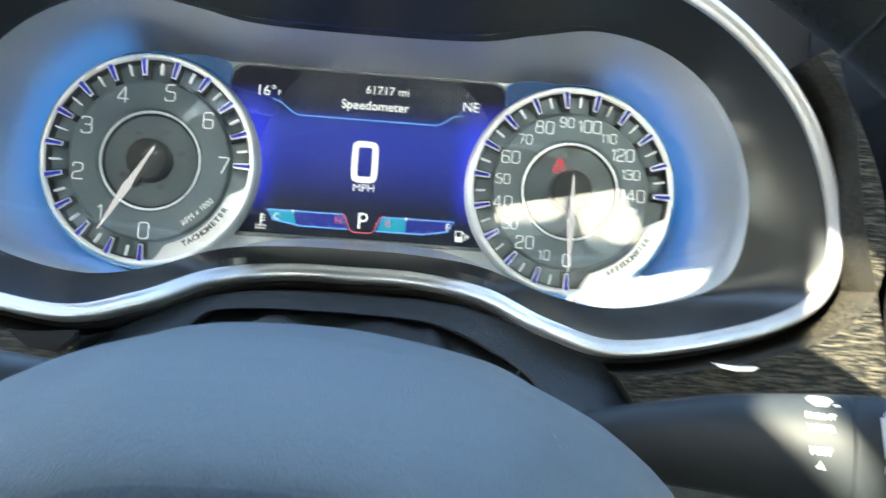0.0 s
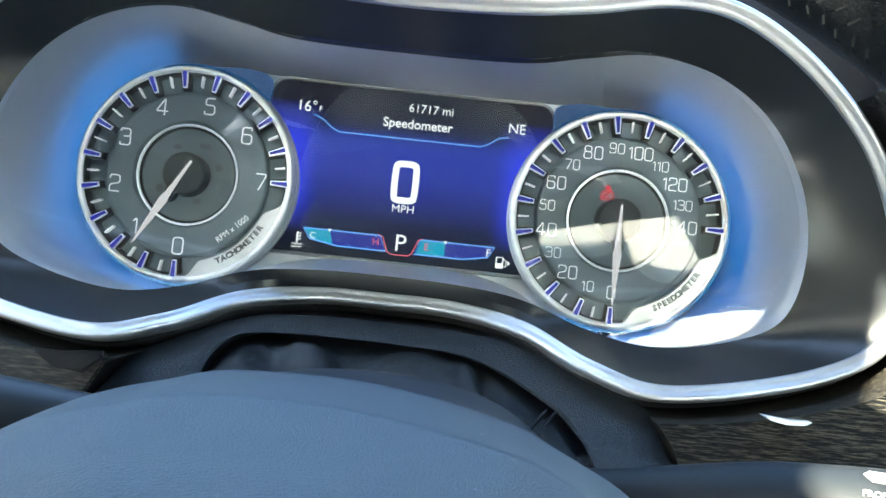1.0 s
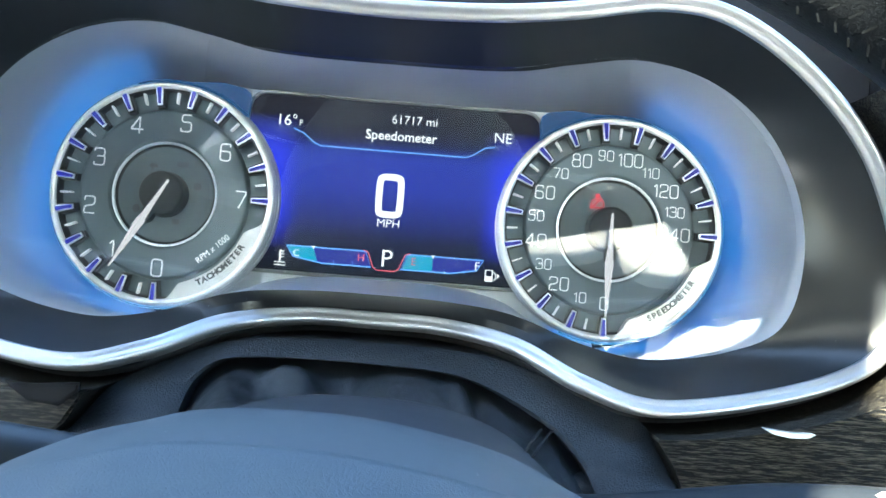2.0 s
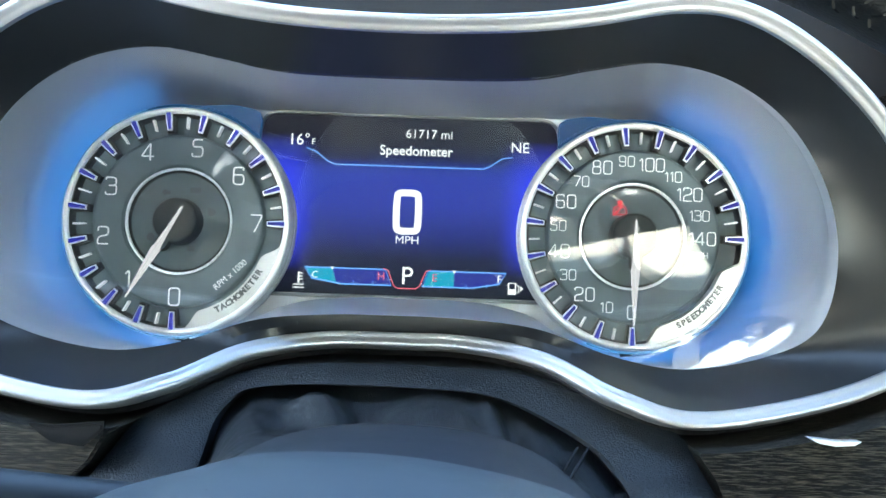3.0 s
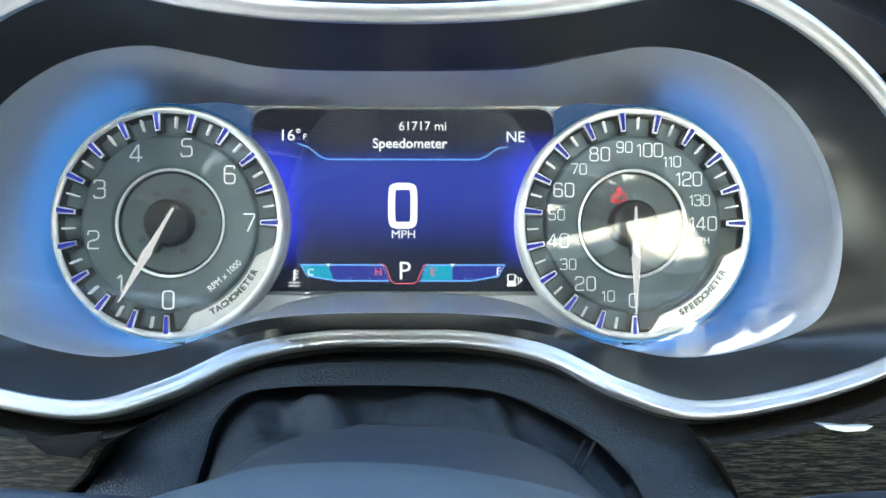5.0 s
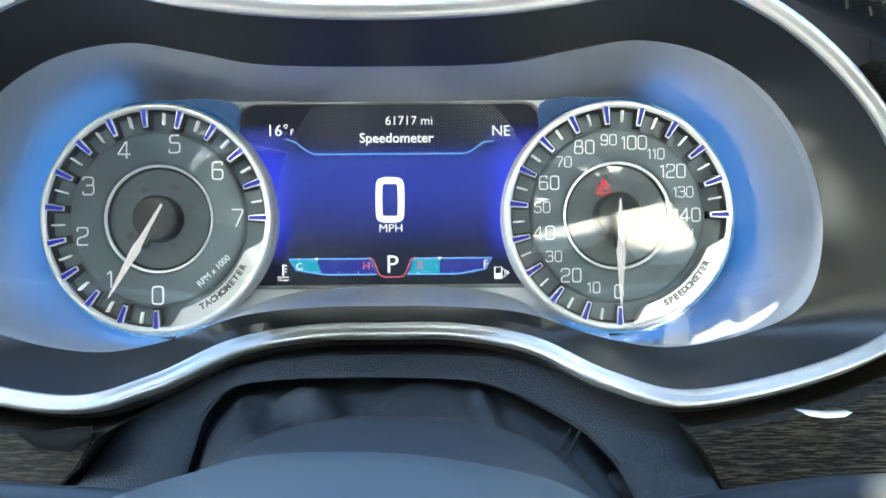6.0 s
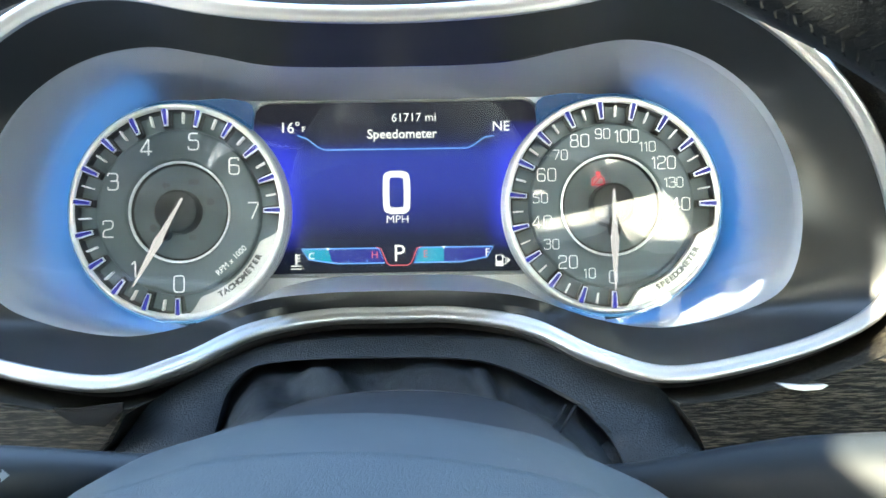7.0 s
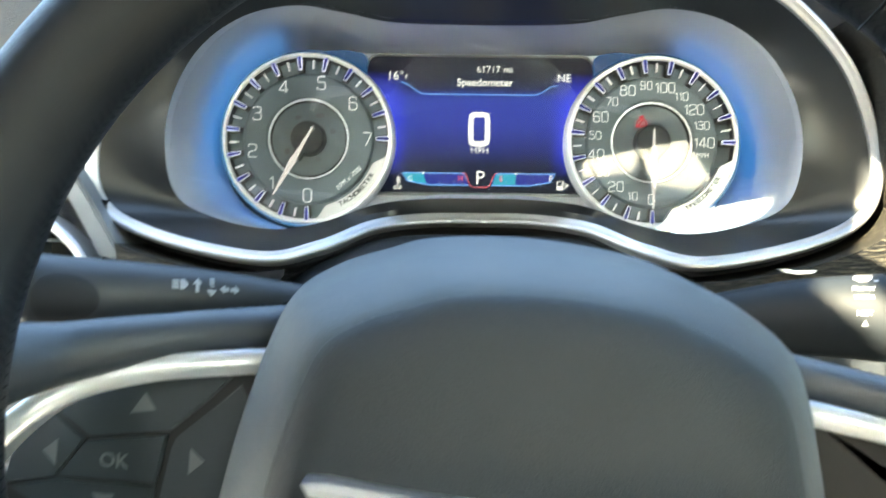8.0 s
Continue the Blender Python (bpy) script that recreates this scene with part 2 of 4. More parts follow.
# ---- mesh helpers ----
def part(name, bm, mat, parent=None, label="", smooth=True):
    me = bpy.data.meshes.new(name)
    bmesh.ops.recalc_face_normals(bm, faces=bm.faces[:])
    bm.to_mesh(me)
    bm.free()
    me.materials.append(mat)
    if smooth:
        me.shade_smooth()
        me.set_sharp_from_angle(angle=radians(38))
    ob = new(name, me)
    if parent:
        ob.parent = parent
    if label:
        tagged(ob, label)
    return ob


def thing(name, label, category, group="", kind="", at=(0, 0, 0)):
    ob = new(name)
    ob.empty_display_size = 0.02
    ob.location = at
    return tagged(ob, label, category, group, kind)


def spline(points, steps=8, closed=True):
    """Catmull-Rom through points."""
    pts, out = [Vector(p) for p in points], []
    n = len(pts)
    for i in range(n if closed else n - 1):
        a, b, c, d = (pts[(i + k) % n] if closed else pts[min(max(i + k, 0), n - 1)] for k in (-1, 0, 1, 2))
        for s in range(steps):
            t = s / steps
            out.append(0.5 * ((2 * b) + (c - a) * t + (2 * a - 5 * b + 4 * c - d) * t * t + (3 * b - a - 3 * c + d) * t ** 3))
    if not closed:
        out.append(pts[-1])
    return out


def loft(rings, closed=True, cap_first=False, cap_last=False, bm=None):
    bm = bm or bmesh.new()
    vs = [[bm.verts.new(p) for p in r] for r in rings]
    n = len(rings[0])
    for a, b in zip(vs, vs[1:]):
        for i in range(n if closed else n - 1):
            j = (i + 1) % n
            bm.faces.new((a[i], a[j], b[j], b[i]))
    if cap_first:
        bm.faces.new(vs[0])
    if cap_last:
        bm.faces.new(vs[-1])
    return bm


def sweep(path, profile, closed=True, ahead=Vector((0, -1, 0)), cap=True):
    """Sweep a closed profile of (out, towards the viewer) pairs along a path that runs clockwise seen from the driver."""
    rings, n = [], len(path)
    for i, p in enumerate(path):
        t = (path[(i + 1) % n] - path[i - 1]) if closed else (path[min(i + 1, n - 1)] - path[max(i - 1, 0)])
        out = ahead.cross(t).normalized()
        front = t.cross(out).normalized()
        rings.append([p + out * a + front * b for a, b in profile])
    if closed:
        rings.append(rings[0])
        bm = bmesh.new()
        vs = [[bm.verts.new(q) for q in r] for r in rings[:-1]]
        for i in range(len(vs)):
            a, b = vs[i], vs[(i + 1) % len(vs)]
            for k in range(len(profile)):
                m = (k + 1) % len(profile)
                bm.faces.new((a[k], a[m], b[m], b[k]))
        return bm
    return loft(rings, True, cap, cap)


def disc_rings(cx, cz, profile, n=96):
    """A body of revolution round the y axis through (cx, cz); profile: (radius, y)."""
    return [[Vector((cx + r * math.sin(2 * math.pi * i / n), y, cz + r * math.cos(2 * math.pi * i / n))) for i in range(n)] for r, y in profile]


def box(x0, x1, y0, y1, z0, z1, bevel=0.0, seg=2):
    bm = bmesh.new()
    bmesh.ops.create_cube(bm, size=1.0, matrix=Matrix.LocRotScale(((x0 + x1) / 2, (y0 + y1) / 2, (z0 + z1) / 2), None, (x1 - x0, y1 - y0, z1 - z0)))
    if bevel:
        bmesh.ops.bevel(bm, geom=bm.edges[:], offset=bevel, segments=seg, affect="EDGES", profile=0.6)
    return bm


def prism(outline, y0, y1, bevel=0.0):
    """A plate with an (x, z) outline, from y0 to y1."""
    bm = bmesh.new()
    vs = [bm.verts.new((x, y0, z)) for x, z in outline]
    f = bm.faces.new(vs)
    r = bmesh.ops.extrude_face_region(bm, geom=[f])
    top = [v for v in r["geom"] if isinstance(v, bmesh.types.BMVert)]
    bmesh.ops.translate(bm, verts=top, vec=(0, y1 - y0, 0))
    if bevel:
        es = [e for e in bm.edges if all(abs(v.co.y - min(y0, y1)) < 1e-7 for v in e.verts)]
        bmesh.ops.bevel(bm, geom=es, offset=bevel, segments=2, affect="EDGES")
    return bm


def ribbon(points, width, y, depth=0.0003, closed=False):
    """A thin raised line through (x, z) points."""
    path = [Vector((x, y, z)) for x, z in points]
    w = width / 2
    return sweep(path, [(-w, 0), (w, 0), (w, depth), (-w, depth)], closed)


def lettering(body, size, mat, parent, m, name="lettering", depth=0.00015, bold=0.0, wide=1.0, align="CENTER", label=""):
    """Words as a thin mesh; m is the pose of a text that lies in the xz plane and faces the driver."""
    cu = bpy.data.curves.new("text", "FONT")
    cu.body, cu.size, cu.extrude, cu.offset = body, size, depth, bold
    cu.align_x, cu.align_y, cu.resolution_u = align, "CENTER", 3
    tmp = new("text", cu)
    bpy.context.view_layer.update()
    me = bpy.data.meshes.new_from_object(tmp.evaluated_get(bpy.context.evaluated_depsgraph_get()))
    bpy.data.objects.remove(tmp)
    bpy.data.curves.remove(cu)
    me.transform(m @ pose(0, 0, 0, 90) @ Matrix.Diagonal((wide, 1, 1, 1)))
    me.materials.clear()
    me.materials.append(mat)
    me.name = name
    ob = new(name, me)
    ob.parent = parent
    if label:
        tagged(ob, label)
    return ob


# ---- the instrument cluster: outlines in the plane of the dials, y towards the windscreen ----
def mirrored(half):
    """A whole outline, clockwise seen from the driver, from its right half (top middle to bottom middle)."""
    return half + [(-p[0], *p[1:]) for p in half[-2:0:-1]]


def lens_y(z):
    return -0.063 - 0.36 * z


APERTURE = [(x, lens_y(z), z) for x, z in ((0, 0.0575), (0.050, 0.0585), (0.078, 0.0633), (0.106, 0.067), (0.136, 0.0612), (0.164, 0.0447), (0.186, 0.0175),
                                          (0.1965, -0.0143), (0.1925, -0.0432), (0.170, -0.0568), (0.134, -0.0638), (0.101, -0.059), (0.066, -0.0475), (0.033, -0.0438), (0, -0.0432))]
RIM = [(0, -0.084, 0.0822), (0.045, -0.084, 0.0838), (0.080, -0.0835, 0.088), (0.120, -0.0815, 0.0955), (0.1520, -0.080, 0.0912), (0.188, -0.075, 0.0705), (0.220, -0.070, 0.036),
       (0.2385, -0.0645, -0.010), (0.2345, -0.065, -0.048), (0.200, -0.071, -0.0690), (0.134, -0.078, -0.0825), (0.098, -0.070, -0.0755), (0.068, -0.049, -0.0622), (0.034, -0.034, -0.0567), (0, -0.032, -0.0562)]
BACK = [(x, 0.0205 + 0.030 * min(1.0, max(0.0, (x - 0.085) / 0.06)), z) for x, z in ((0, 0.0617), (0.040, 0.0617), (0.075, 0.0630), (0.118, 0.0655), (0.145, 0.0590), (0.165, 0.0455), (0.179, 0.023),
                                    (0.1835, -0.003), (0.177, -0.028), (0.158, -0.051), (0.120, -0.0650), (0.090, -0.0575), (0.066, -0.043), (0.033, -0.0365), (0, -0.0360))]


def sunk(p):
    """The upper part of the opening lies deeper under the hood than the lens does."""
    x, y, z = p
    t = min(1.0, max(0.0, (z + 0.02) / 0.08))
    deep = y + (-0.040 - y) * t
    k = (deep + 0.4427) / (y + 0.4427)
    return (x * k, deep, -0.027 + (z + 0.027) * k)


lens_edge, aperture, rim_line, back = (spline(mirrored(c), 8) for c in (APERTURE, [sunk(p) for p in APERTURE], RIM, BACK))


def between(a, b, t, bulge=0.0):
    return [p.lerp(q, t) + Vector((0, -bulge, 0)) for p, q in zip(a, b)]


def widened(line, out, dy=0.0):
    """A closed outline moved outwards in its own plane."""
    n, r = len(line), []
    for i, p in enumerate(line):
        t = line[(i + 1) % n] - line[i - 1]
        t.y = 0
        r.append(p + Vector((0, -1, 0)).cross(t).normalized() * out + Vector((0, dy, 0)))
    return r


cluster = thing("instrument_cluster", "black instrument cluster with chrome rim and silver bowl in the dashboard", "instrument cluster", at=(0, 0.03, -0.06))
cluster_off = Matrix.Translation(-cluster.location)


def cpart(name, bm, mat, label="", parent=None, smooth=True):
    ob = part(name, bm, mat, parent or cluster, label, smooth)
    if not parent:
        ob.matrix_parent_inverse = cluster_off
    return ob


cpart("bowl", loft([aperture, between(aperture, back, 0.12), between(aperture, back, 0.5, -0.004), between(aperture, back, 0.85, -0.003), back, widened(back, -0.012, 0.0015)], cap_last=True), M["silver"], "silver satin bowl round the two dials")
inner_rim = widened(rim_line, -0.0035, 0.0015)
cpart("slope", loft([inner_rim, between(inner_rim, aperture, 0.5, -0.003), between(inner_rim, aperture, 0.9, -0.001), aperture]), M["slope"], "satin black sloping surround")
cpart("rim_trim", sweep(rim_line, [(-0.0046, -0.0010), (-0.0044, 0.0004), (-0.0036, 0.0009), (-0.0026, 0.0011), (-0.0018, 0.0013), (-0.0010, 0.0019), (0.0, 0.0026), (0.0010, 0.0028), (0.0020, 0.0024), (0.0028, 0.0014), (0.0033, -0.0002), (0.0037, -0.0030), (0.0044, -0.0085), (0.0030, -0.0095), (-0.0040, -0.004)]), M["chrome"], "satin chrome rim")
outer = widened(rim_line, 0.0040, 0.0088)
cpart("hood", loft([widened(rim_line, 0.0028, 0.009), outer, widened(rim_line, 0.0052, 0.0095), widened(rim_line, 0.0075, 0.014), widened(rim_line, 0.009, 0.045), widened(rim_line, 0.009, 0.14)]), M["shell"], "soft black outer shell of the hood")
BULGE = 0.011
LIP_LINE = [(0.0, -0.076), (0.085, -0.068), (0.098, -0.0605), (0.117, -0.0535), (0.142, -0.0440), (0.171, -0.0362), (0.202, -0.0305), (0.215, -0.029)]


def lens_surface(x, z):
    """Depth of the lens: it leans back, bows towards the driver along its width, and stands nearly upright below a line in its lower corner beside the speedometer."""
    ax = min(abs(x), 0.2149)
    k = max(i for i in range(len(LIP_LINE) - 1) if LIP_LINE[i][0] <= ax)
    (x0, z0), (x1, z1) = LIP_LINE[k], LIP_LINE[k + 1]
    line = z0 + (z1 - z0) * (ax - x0) / (x1 - x0) - (0.03 if x < 0 else 0.0)
    def leaning(q):
        return -0.063 - 0.42 * q - 0.003 * (1 - ((q - 0.01) / 0.065) ** 2)

    off = 0.0325 - 0.22 * (ax - 0.17)
    upright = leaning(line) + 0.060 * (line - z) + 1.8 * ((line + off) ** 2 - (z + off) ** 2) + 0.05 * (ax - 0.17) + 0.12 * (min(ax, 0.165) - 0.13)
    t = min(1.0, max(0.0, (line - z) / 0.004 + 0.5))
    t = t * t * (3 - 2 * t)
    return leaning(z) * (1 - t) + upright * t - BULGE * (1 - (x / 0.195) ** 2)


def lens_ring(scale, dy):
    out = []
    for p in widened(lens_edge, -0.0004):
        x, z = p.x * scale, 0.008 + (p.z - 0.008) * scale
        out.append(Vector((x, lens_surface(x, z) + 0.010 + dy, z)))
    return out


scales = (1.0, 0.985, 0.97, 0.955, 0.94, 0.92, 0.90, 0.88, 0.86, 0.835, 0.81, 0.785, 0.76, 0.73, 0.70, 0.67, 0.64, 0.57, 0.5, 0.43, 0.36, 0.28, 0.2, 0.1, 0.02)
lens = cpart("lens", loft([lens_ring(k, 0.0016) for k in scales[::-1]] + [lens_ring(k, 0.0) for k in scales], cap_first=True, cap_last=True), M["lens"], "clear bowed plastic lens")
lens.visible_shadow = False


# ---- the dials ----
def at_angle(cx, r, deg, y):
    """A place on a dial; degrees run clockwise from the bottom."""
    a = radians(deg)
    return Vector((cx - r * math.sin(a), y, -r * math.cos(a)))


STEP = 270 / 14


def badge_shape(cx, r0, r1, a0, a1, y0, y1, n=48):
    """A band along the ring whose ends sweep into it in a soft double curve."""
    pts = [at_angle(cx, r1, a0 + (a1 - a0) * i / n, 0) for i in range(n + 1)]
    for i in range(n + 1):
        d = a1 - (a1 - a0) * i / n
        t = min(1.0, min(a1 - d, d - a0) / 11.0)
        r = r1 - 0.0012 - (r1 - 0.0012 - r0) * t * t * (3 - 2 * t)
        pts.append(at_angle(cx, r, d, 0))
    return prism([(p.x, p.z) for p in pts], y0, y1, 0.0004)


def rounded(points, r, closed=False, steps=4):
    """A polyline whose corners are rounded off."""
    pts, out, n = [Vector(p) for p in points], [], len(points)
    for i, p in enumerate(pts):
        if not closed and i in (0, n - 1):
            out.append(p)
            continue
        a, b = pts[i - 1] - p, pts[(i + 1) % n] - p
        k = min(r, 0.48 * a.length, 0.48 * b.length)
        a, b = p + a.normalized() * k, p + b.normalized() * k
        for j in range(steps + 1):
            t = j / steps
            out.append(a * (1 - t) ** 2 + p * 2 * t * (1 - t) + b * t * t)
    return out


# squarish figures as strokes, in units of their height: half width, open strokes, closed strokes
SIX = [(0.27, 0.32), (0.27, 0.5), (-0.30, 0.5), (-0.30, -0.5), (0.30, -0.5), (0.30, 0.06), (-0.29, 0.06)]
FIGURES = {
    "0": (0.31, [], [[(-0.31, 0.5), (0.31, 0.5), (0.31, -0.5), (-0.31, -0.5)]]),
    "1": (0.16, [[(-0.14, 0.26), (0.08, 0.5), (0.09, -0.5)]], []),
    "2": (0.30, [[(-0.30, 0.26), (-0.30, 0.5), (0.30, 0.5), (0.30, 0.03), (-0.30, -0.10), (-0.30, -0.5)], [(-0.30, -0.5), (0.32, -0.5)]], []),
    "3": (0.30, [[(-0.30, 0.34), (-0.30, 0.5), (0.29, 0.5), (0.29, 0.03), (-0.14, 0.03)], [(0.10, 0.03), (0.31, 0.03), (0.31, -0.5), (-0.31, -0.5), (-0.31, -0.32)]], []),
    "4": (0.34, [[(0.14, -0.5), (0.14, 0.5)], [(0.12, 0.5), (-0.34, -0.20), (-0.34, -0.25), (0.36, -0.25)]], []),
    "5": (0.30, [[(0.27, 0.5), (-0.27, 0.5), (-0.29, 0.06), (0.30, 0.08), (0.30, -0.5), (-0.31, -0.5), (-0.31, -0.30)]], []),
    "6": (0.30, [SIX], []),
    "7": (0.30, [[(-0.31, 0.5), (0.31, 0.5), (0.31, 0.36), (-0.08, -0.5)]], []),
    "8": (0.30, [], [[(-0.27, 0.5), (0.27, 0.5), (0.27, 0.04), (-0.27, 0.04)], [(-0.31, 0.04), (0.31, 0.04), (0.31, -0.5), (-0.31, -0.5)]]),
    "9": (0.30, [[(-x, -z) for x, z in SIX]], []),
}


def figures(text, cx, cz, y, height, stroke):
    """A printed number of thin raised strokes, centred on (cx, cz)."""
    bm = bmesh.new()
    gap = 0.24 if len(text) < 3 else 0.18
    x = -(sum(2 * FIGURES[ch][0] for ch in text) + gap * (len(text) - 1)) / 2
    w = stroke / 2
    for ch in text:
        half, lines, loops = FIGURES[ch]
        x += half
        for closed, group in ((False, lines), (True, loops)):
            for line in group:
                path = [Vector((cx + (x + p.x) * height, y, cz + p.y * height)) for p in rounded([(u, v, 0) for u, v in line], 0.20, closed)]
                piece = sweep(path, [(-w, 0), (w, 0), (w, 0.0002), (-w, 0.0002)], closed)
                tmp = bpy.data.meshes.new("tmp")
                piece.to_mesh(tmp)
                piece.free()
                bm.from_mesh(tmp)
                bpy.data.meshes.remove(tmp)
        x += half + gap
    return bm


def arc_rings(cx, profile, d0, d1, n=72):
    """Part of a body of revolution, from d0 to d1 degrees clockwise from the bottom."""
    return [[at_angle(cx, r, d0 + (d1 - d0) * i / n, y) for i in range(n + 1)] for r, y in profile]


def dial(cx, name, label, numbers, badge, needle_deg, unit, unit_pose):
    th = thing(name, label, "gauge", "dials of the cluster", at=(cx, 0.02, -0.05))
    off = Matrix.Translation(-th.location)
    side = -1 if cx < 0 else 1

    def gp(n, bm, mat, lab="", smooth=True, under=None):
        ob = part(n, bm, mat, under or th, lab, smooth)
        if not under:
            ob.matrix_parent_inverse = off
        return ob

    gp("face", loft(disc_rings(cx, 0, [(0.0262, 0.0070), (0.0276, 0.0046), (0.0286, 0.0030), (0.0300, 0.0024), (0.0425, 0.0022), (0.0437, 0.0024), (0.0444, 0.0030), (0.0449, 0.0042), (0.0453, 0.0056), (0.0560, 0.0060)])), M["dial"], "charcoal stepped dial face")
    gp("inner_face", loft(disc_rings(cx, 0, [(0.0001, 0.0066), (0.0268, 0.0066)])), M["dial_inner"], "sunken charcoal middle of the dial")
    gp("inner_groove", loft(disc_rings(cx, 0, [(0.0254, 0.0064), (0.0258, 0.0056), (0.0288, 0.0036), (0.0291, 0.0026), (0.0293, 0.0032)])), M["dial_dark"], "dark groove round the thin ring")
    gp("inner_ring", loft(disc_rings(cx, 0, [(0.0265, 0.0064), (0.0266, 0.0044), (0.0269, 0.0038), (0.0275, 0.0037), (0.0280, 0.0041), (0.0281, 0.0064)])), M["thin_ring"], "thin silver ring")
    gp("trough", loft(disc_rings(cx, 0, [(0.0542, 0.0058), (0.0543, 0.0010), (0.0548, 0.0000), (0.0558, -0.0002), (0.0562, 0.0010)])), M["dial_dark"], "dark gap inside the outer ring")
    gp("outer_ring", loft(disc_rings(cx, 0, [(0.0552, 0.0040), (0.0553, 0.0000), (0.0556, -0.0009), (0.0563, -0.0014), (0.0574, -0.0016), (0.0583, -0.0013), (0.0588, -0.0006), (0.0590, 0.0006), (0.0590, 0.0022)])), M["ring"], "satin chrome ring")
    gp("outer_wall", loft(disc_rings(cx, 0, [(0.0588, 0.0018), (0.0592, 0.0024), (0.0598, 0.0030), (0.0599, 0.0042), (0.0592, 0.0052), (0.0593, 0.0090), (0.0600, 0.0096), (0.0600, 0.0112), (0.0592, 0.0118), (0.0592, 0.0500)])), M["silver"], "stepped silver outer wall")
    a0, a1 = (-22, 162) if side < 0 else (-162, 22)
    gp("ring_light", loft(arc_rings(cx, [(0.0592, 0.0040), (0.0602, 0.0042), (0.0604, 0.0080), (0.0604, 0.0200), (0.0603, 0.0330), (0.0592, 0.0334)], a0, a1), False), M["halo"], "glowing blue strip behind the dial")
    gp("light_edge", loft(arc_rings(cx, [(0.0594, 0.0036), (0.0600, 0.0026), (0.0606, 0.0030), (0.0608, 0.0040), (0.0598, 0.0046)], a0, a1), False), M["edge_light"], "thin cyan light edge")
    b0, b1 = (a1, 222) if side < 0 else (-222, a0)
    gp("dim_edge", loft(arc_rings(cx, [(0.0592, 0.0030), (0.0600, 0.0018), (0.0608, 0.0024), (0.0610, 0.0040), (0.0598, 0.0050)], b0, b1), False), M["fin_light"], "dim blue edge over the dial")
    fin = [(cx - side * 0.0030, 0.0620)] + [(cx - side * 0.0598 * math.sin(radians(k)), 0.0598 * math.cos(radians(k))) for k in range(6, 39, 4)] + [(cx - side * x, z) for x, z in ((0.0388, 0.0470), (0.0396, 0.0550), (0.0386, 0.0592), (0.0350, 0.0616), (0.0230, 0.0634))]
    gp("light_fin", prism(fin if side < 0 else fin[::-1], 0.0140, 0.0110, 0.0006), M["fin_light"], "dim blue lit fin beside the screen")
    for i in range(15):
        d = STEP * i
        u, w = at_angle(0, 1, d, 0), at_angle(0, 1, d + 90, 0)

        def quad(r0, r1, h0, h1):
            q = [u * r0 - w * h0, u * r1 - w * h1, u * r1 + w * h1, u * r0 + w * h0]
            return [(cx + p.x, p.z) for p in q]

        gp("tick_base", prism(quad(0.0458, 0.0556, 0.0019, 0.0031), 0.0056, 0.0004, 0.0007), M["dial_dark"])
        holder = gp("tick_frame", prism(quad(0.0468, 0.0558, 0.0012, 0.0019), 0.0010, -0.0009, 0.0003), M["ring"])
        gp("tick", prism(quad(0.0474, 0.0560, 0.0007, 0.0011), -0.0004, -0.0014), M["tick_light"], "blue lit tick", under=holder)
        if i < 14:
            d += STEP / 2
            u, w = at_angle(0, 1, d, 0), at_angle(0, 1, d + 90, 0)
            gp("minor_tick", prism(quad(0.0484, 0.0543, 0.00036, 0.00046), 0.0056, 0.0018), M["print"])
    for text, d, size in numbers:
        r = 0.0392 - 0.0036 * max(0, len(text) - 2) * abs(math.sin(radians(d))) + (0.0014 if text == "7" else 0.0)
        p = at_angle(cx, r, d, 0)
        gp("numeral", figures(text, p.x, p.z, 0.0024, 0.72 * size, 0.068 * size), M["print"], smooth=False)
    ob = lettering(unit, 0.0047, M["print"], th, unit_pose, "unit", wide=0.92)
    ob.matrix_parent_inverse = off
    badge_band = gp("badge", badge_shape(cx, 0.0478, 0.0566, 281, 354, 0.0056, -0.0011), M["badge"], "satin silver badge band")
    for k, ch in enumerate(badge):
        d = 334.0 - (k + 0.5) * 36.0 / len(badge)
        p = at_angle(cx, 0.0507, d, -0.00118)
        lettering(ch, 0.0042, M["dark_print"], badge_band, Matrix.Translation(p) @ pose(0, 0, 0, 0, d - 360, 0), "badge_letter", bold=0.00020, wide=1.06)
    u, w = at_angle(0, 1, needle_deg, 0), at_angle(0, 1, needle_deg + 90, 0)
    shape = [(-0.0080, 0.0006), (0.006, 0.0011), (0.0155, 0.0017), (0.0172, 0.0024), (0.0195, 0.0022), (0.0462, 0.0003)]
    edge_a = [u * r - w * h for r, h in shape]
    edge_b = [u * r + w * h for r, h in shape]
    ridge = [u * r for r, h in shape]
    at_cx = Vector((cx, 0, 0))
    rows = [[p + at_cx + Vector((0, y, 0)) for p in line] for line, y in ((edge_a, -0.0040), (edge_a, -0.0046), (ridge, -0.0056), (edge_b, -0.0046), (edge_b, -0.0040))]
    gp("needle", loft([[r[i] for r in rows] for i in range(len(shape))], True, True, True), M["needle"], "pale tapering needle")
    foot = [u * r + w * h for r, h in ((0.0085, -0.0034), (0.0150, -0.0036), (0.0172, -0.0022), (0.0172, 0.0018), (0.0085, 0.0030))]
    gp("needle_foot", prism([(cx + p.x, p.z) for p in foot], 0.0020, -0.0038, 0.0004), M["dial_dark"], "black foot of the needle")
    gp("needle_hub", loft(disc_rings(cx, 0, [(0.0122, 0.0066), (0.0116, -0.0024), (0.0110, -0.0033), (0.0098, -0.0037), (0.0001, -0.0039)], 48)), M["hub_cap"], "black hub cap")
    return th, gp, off


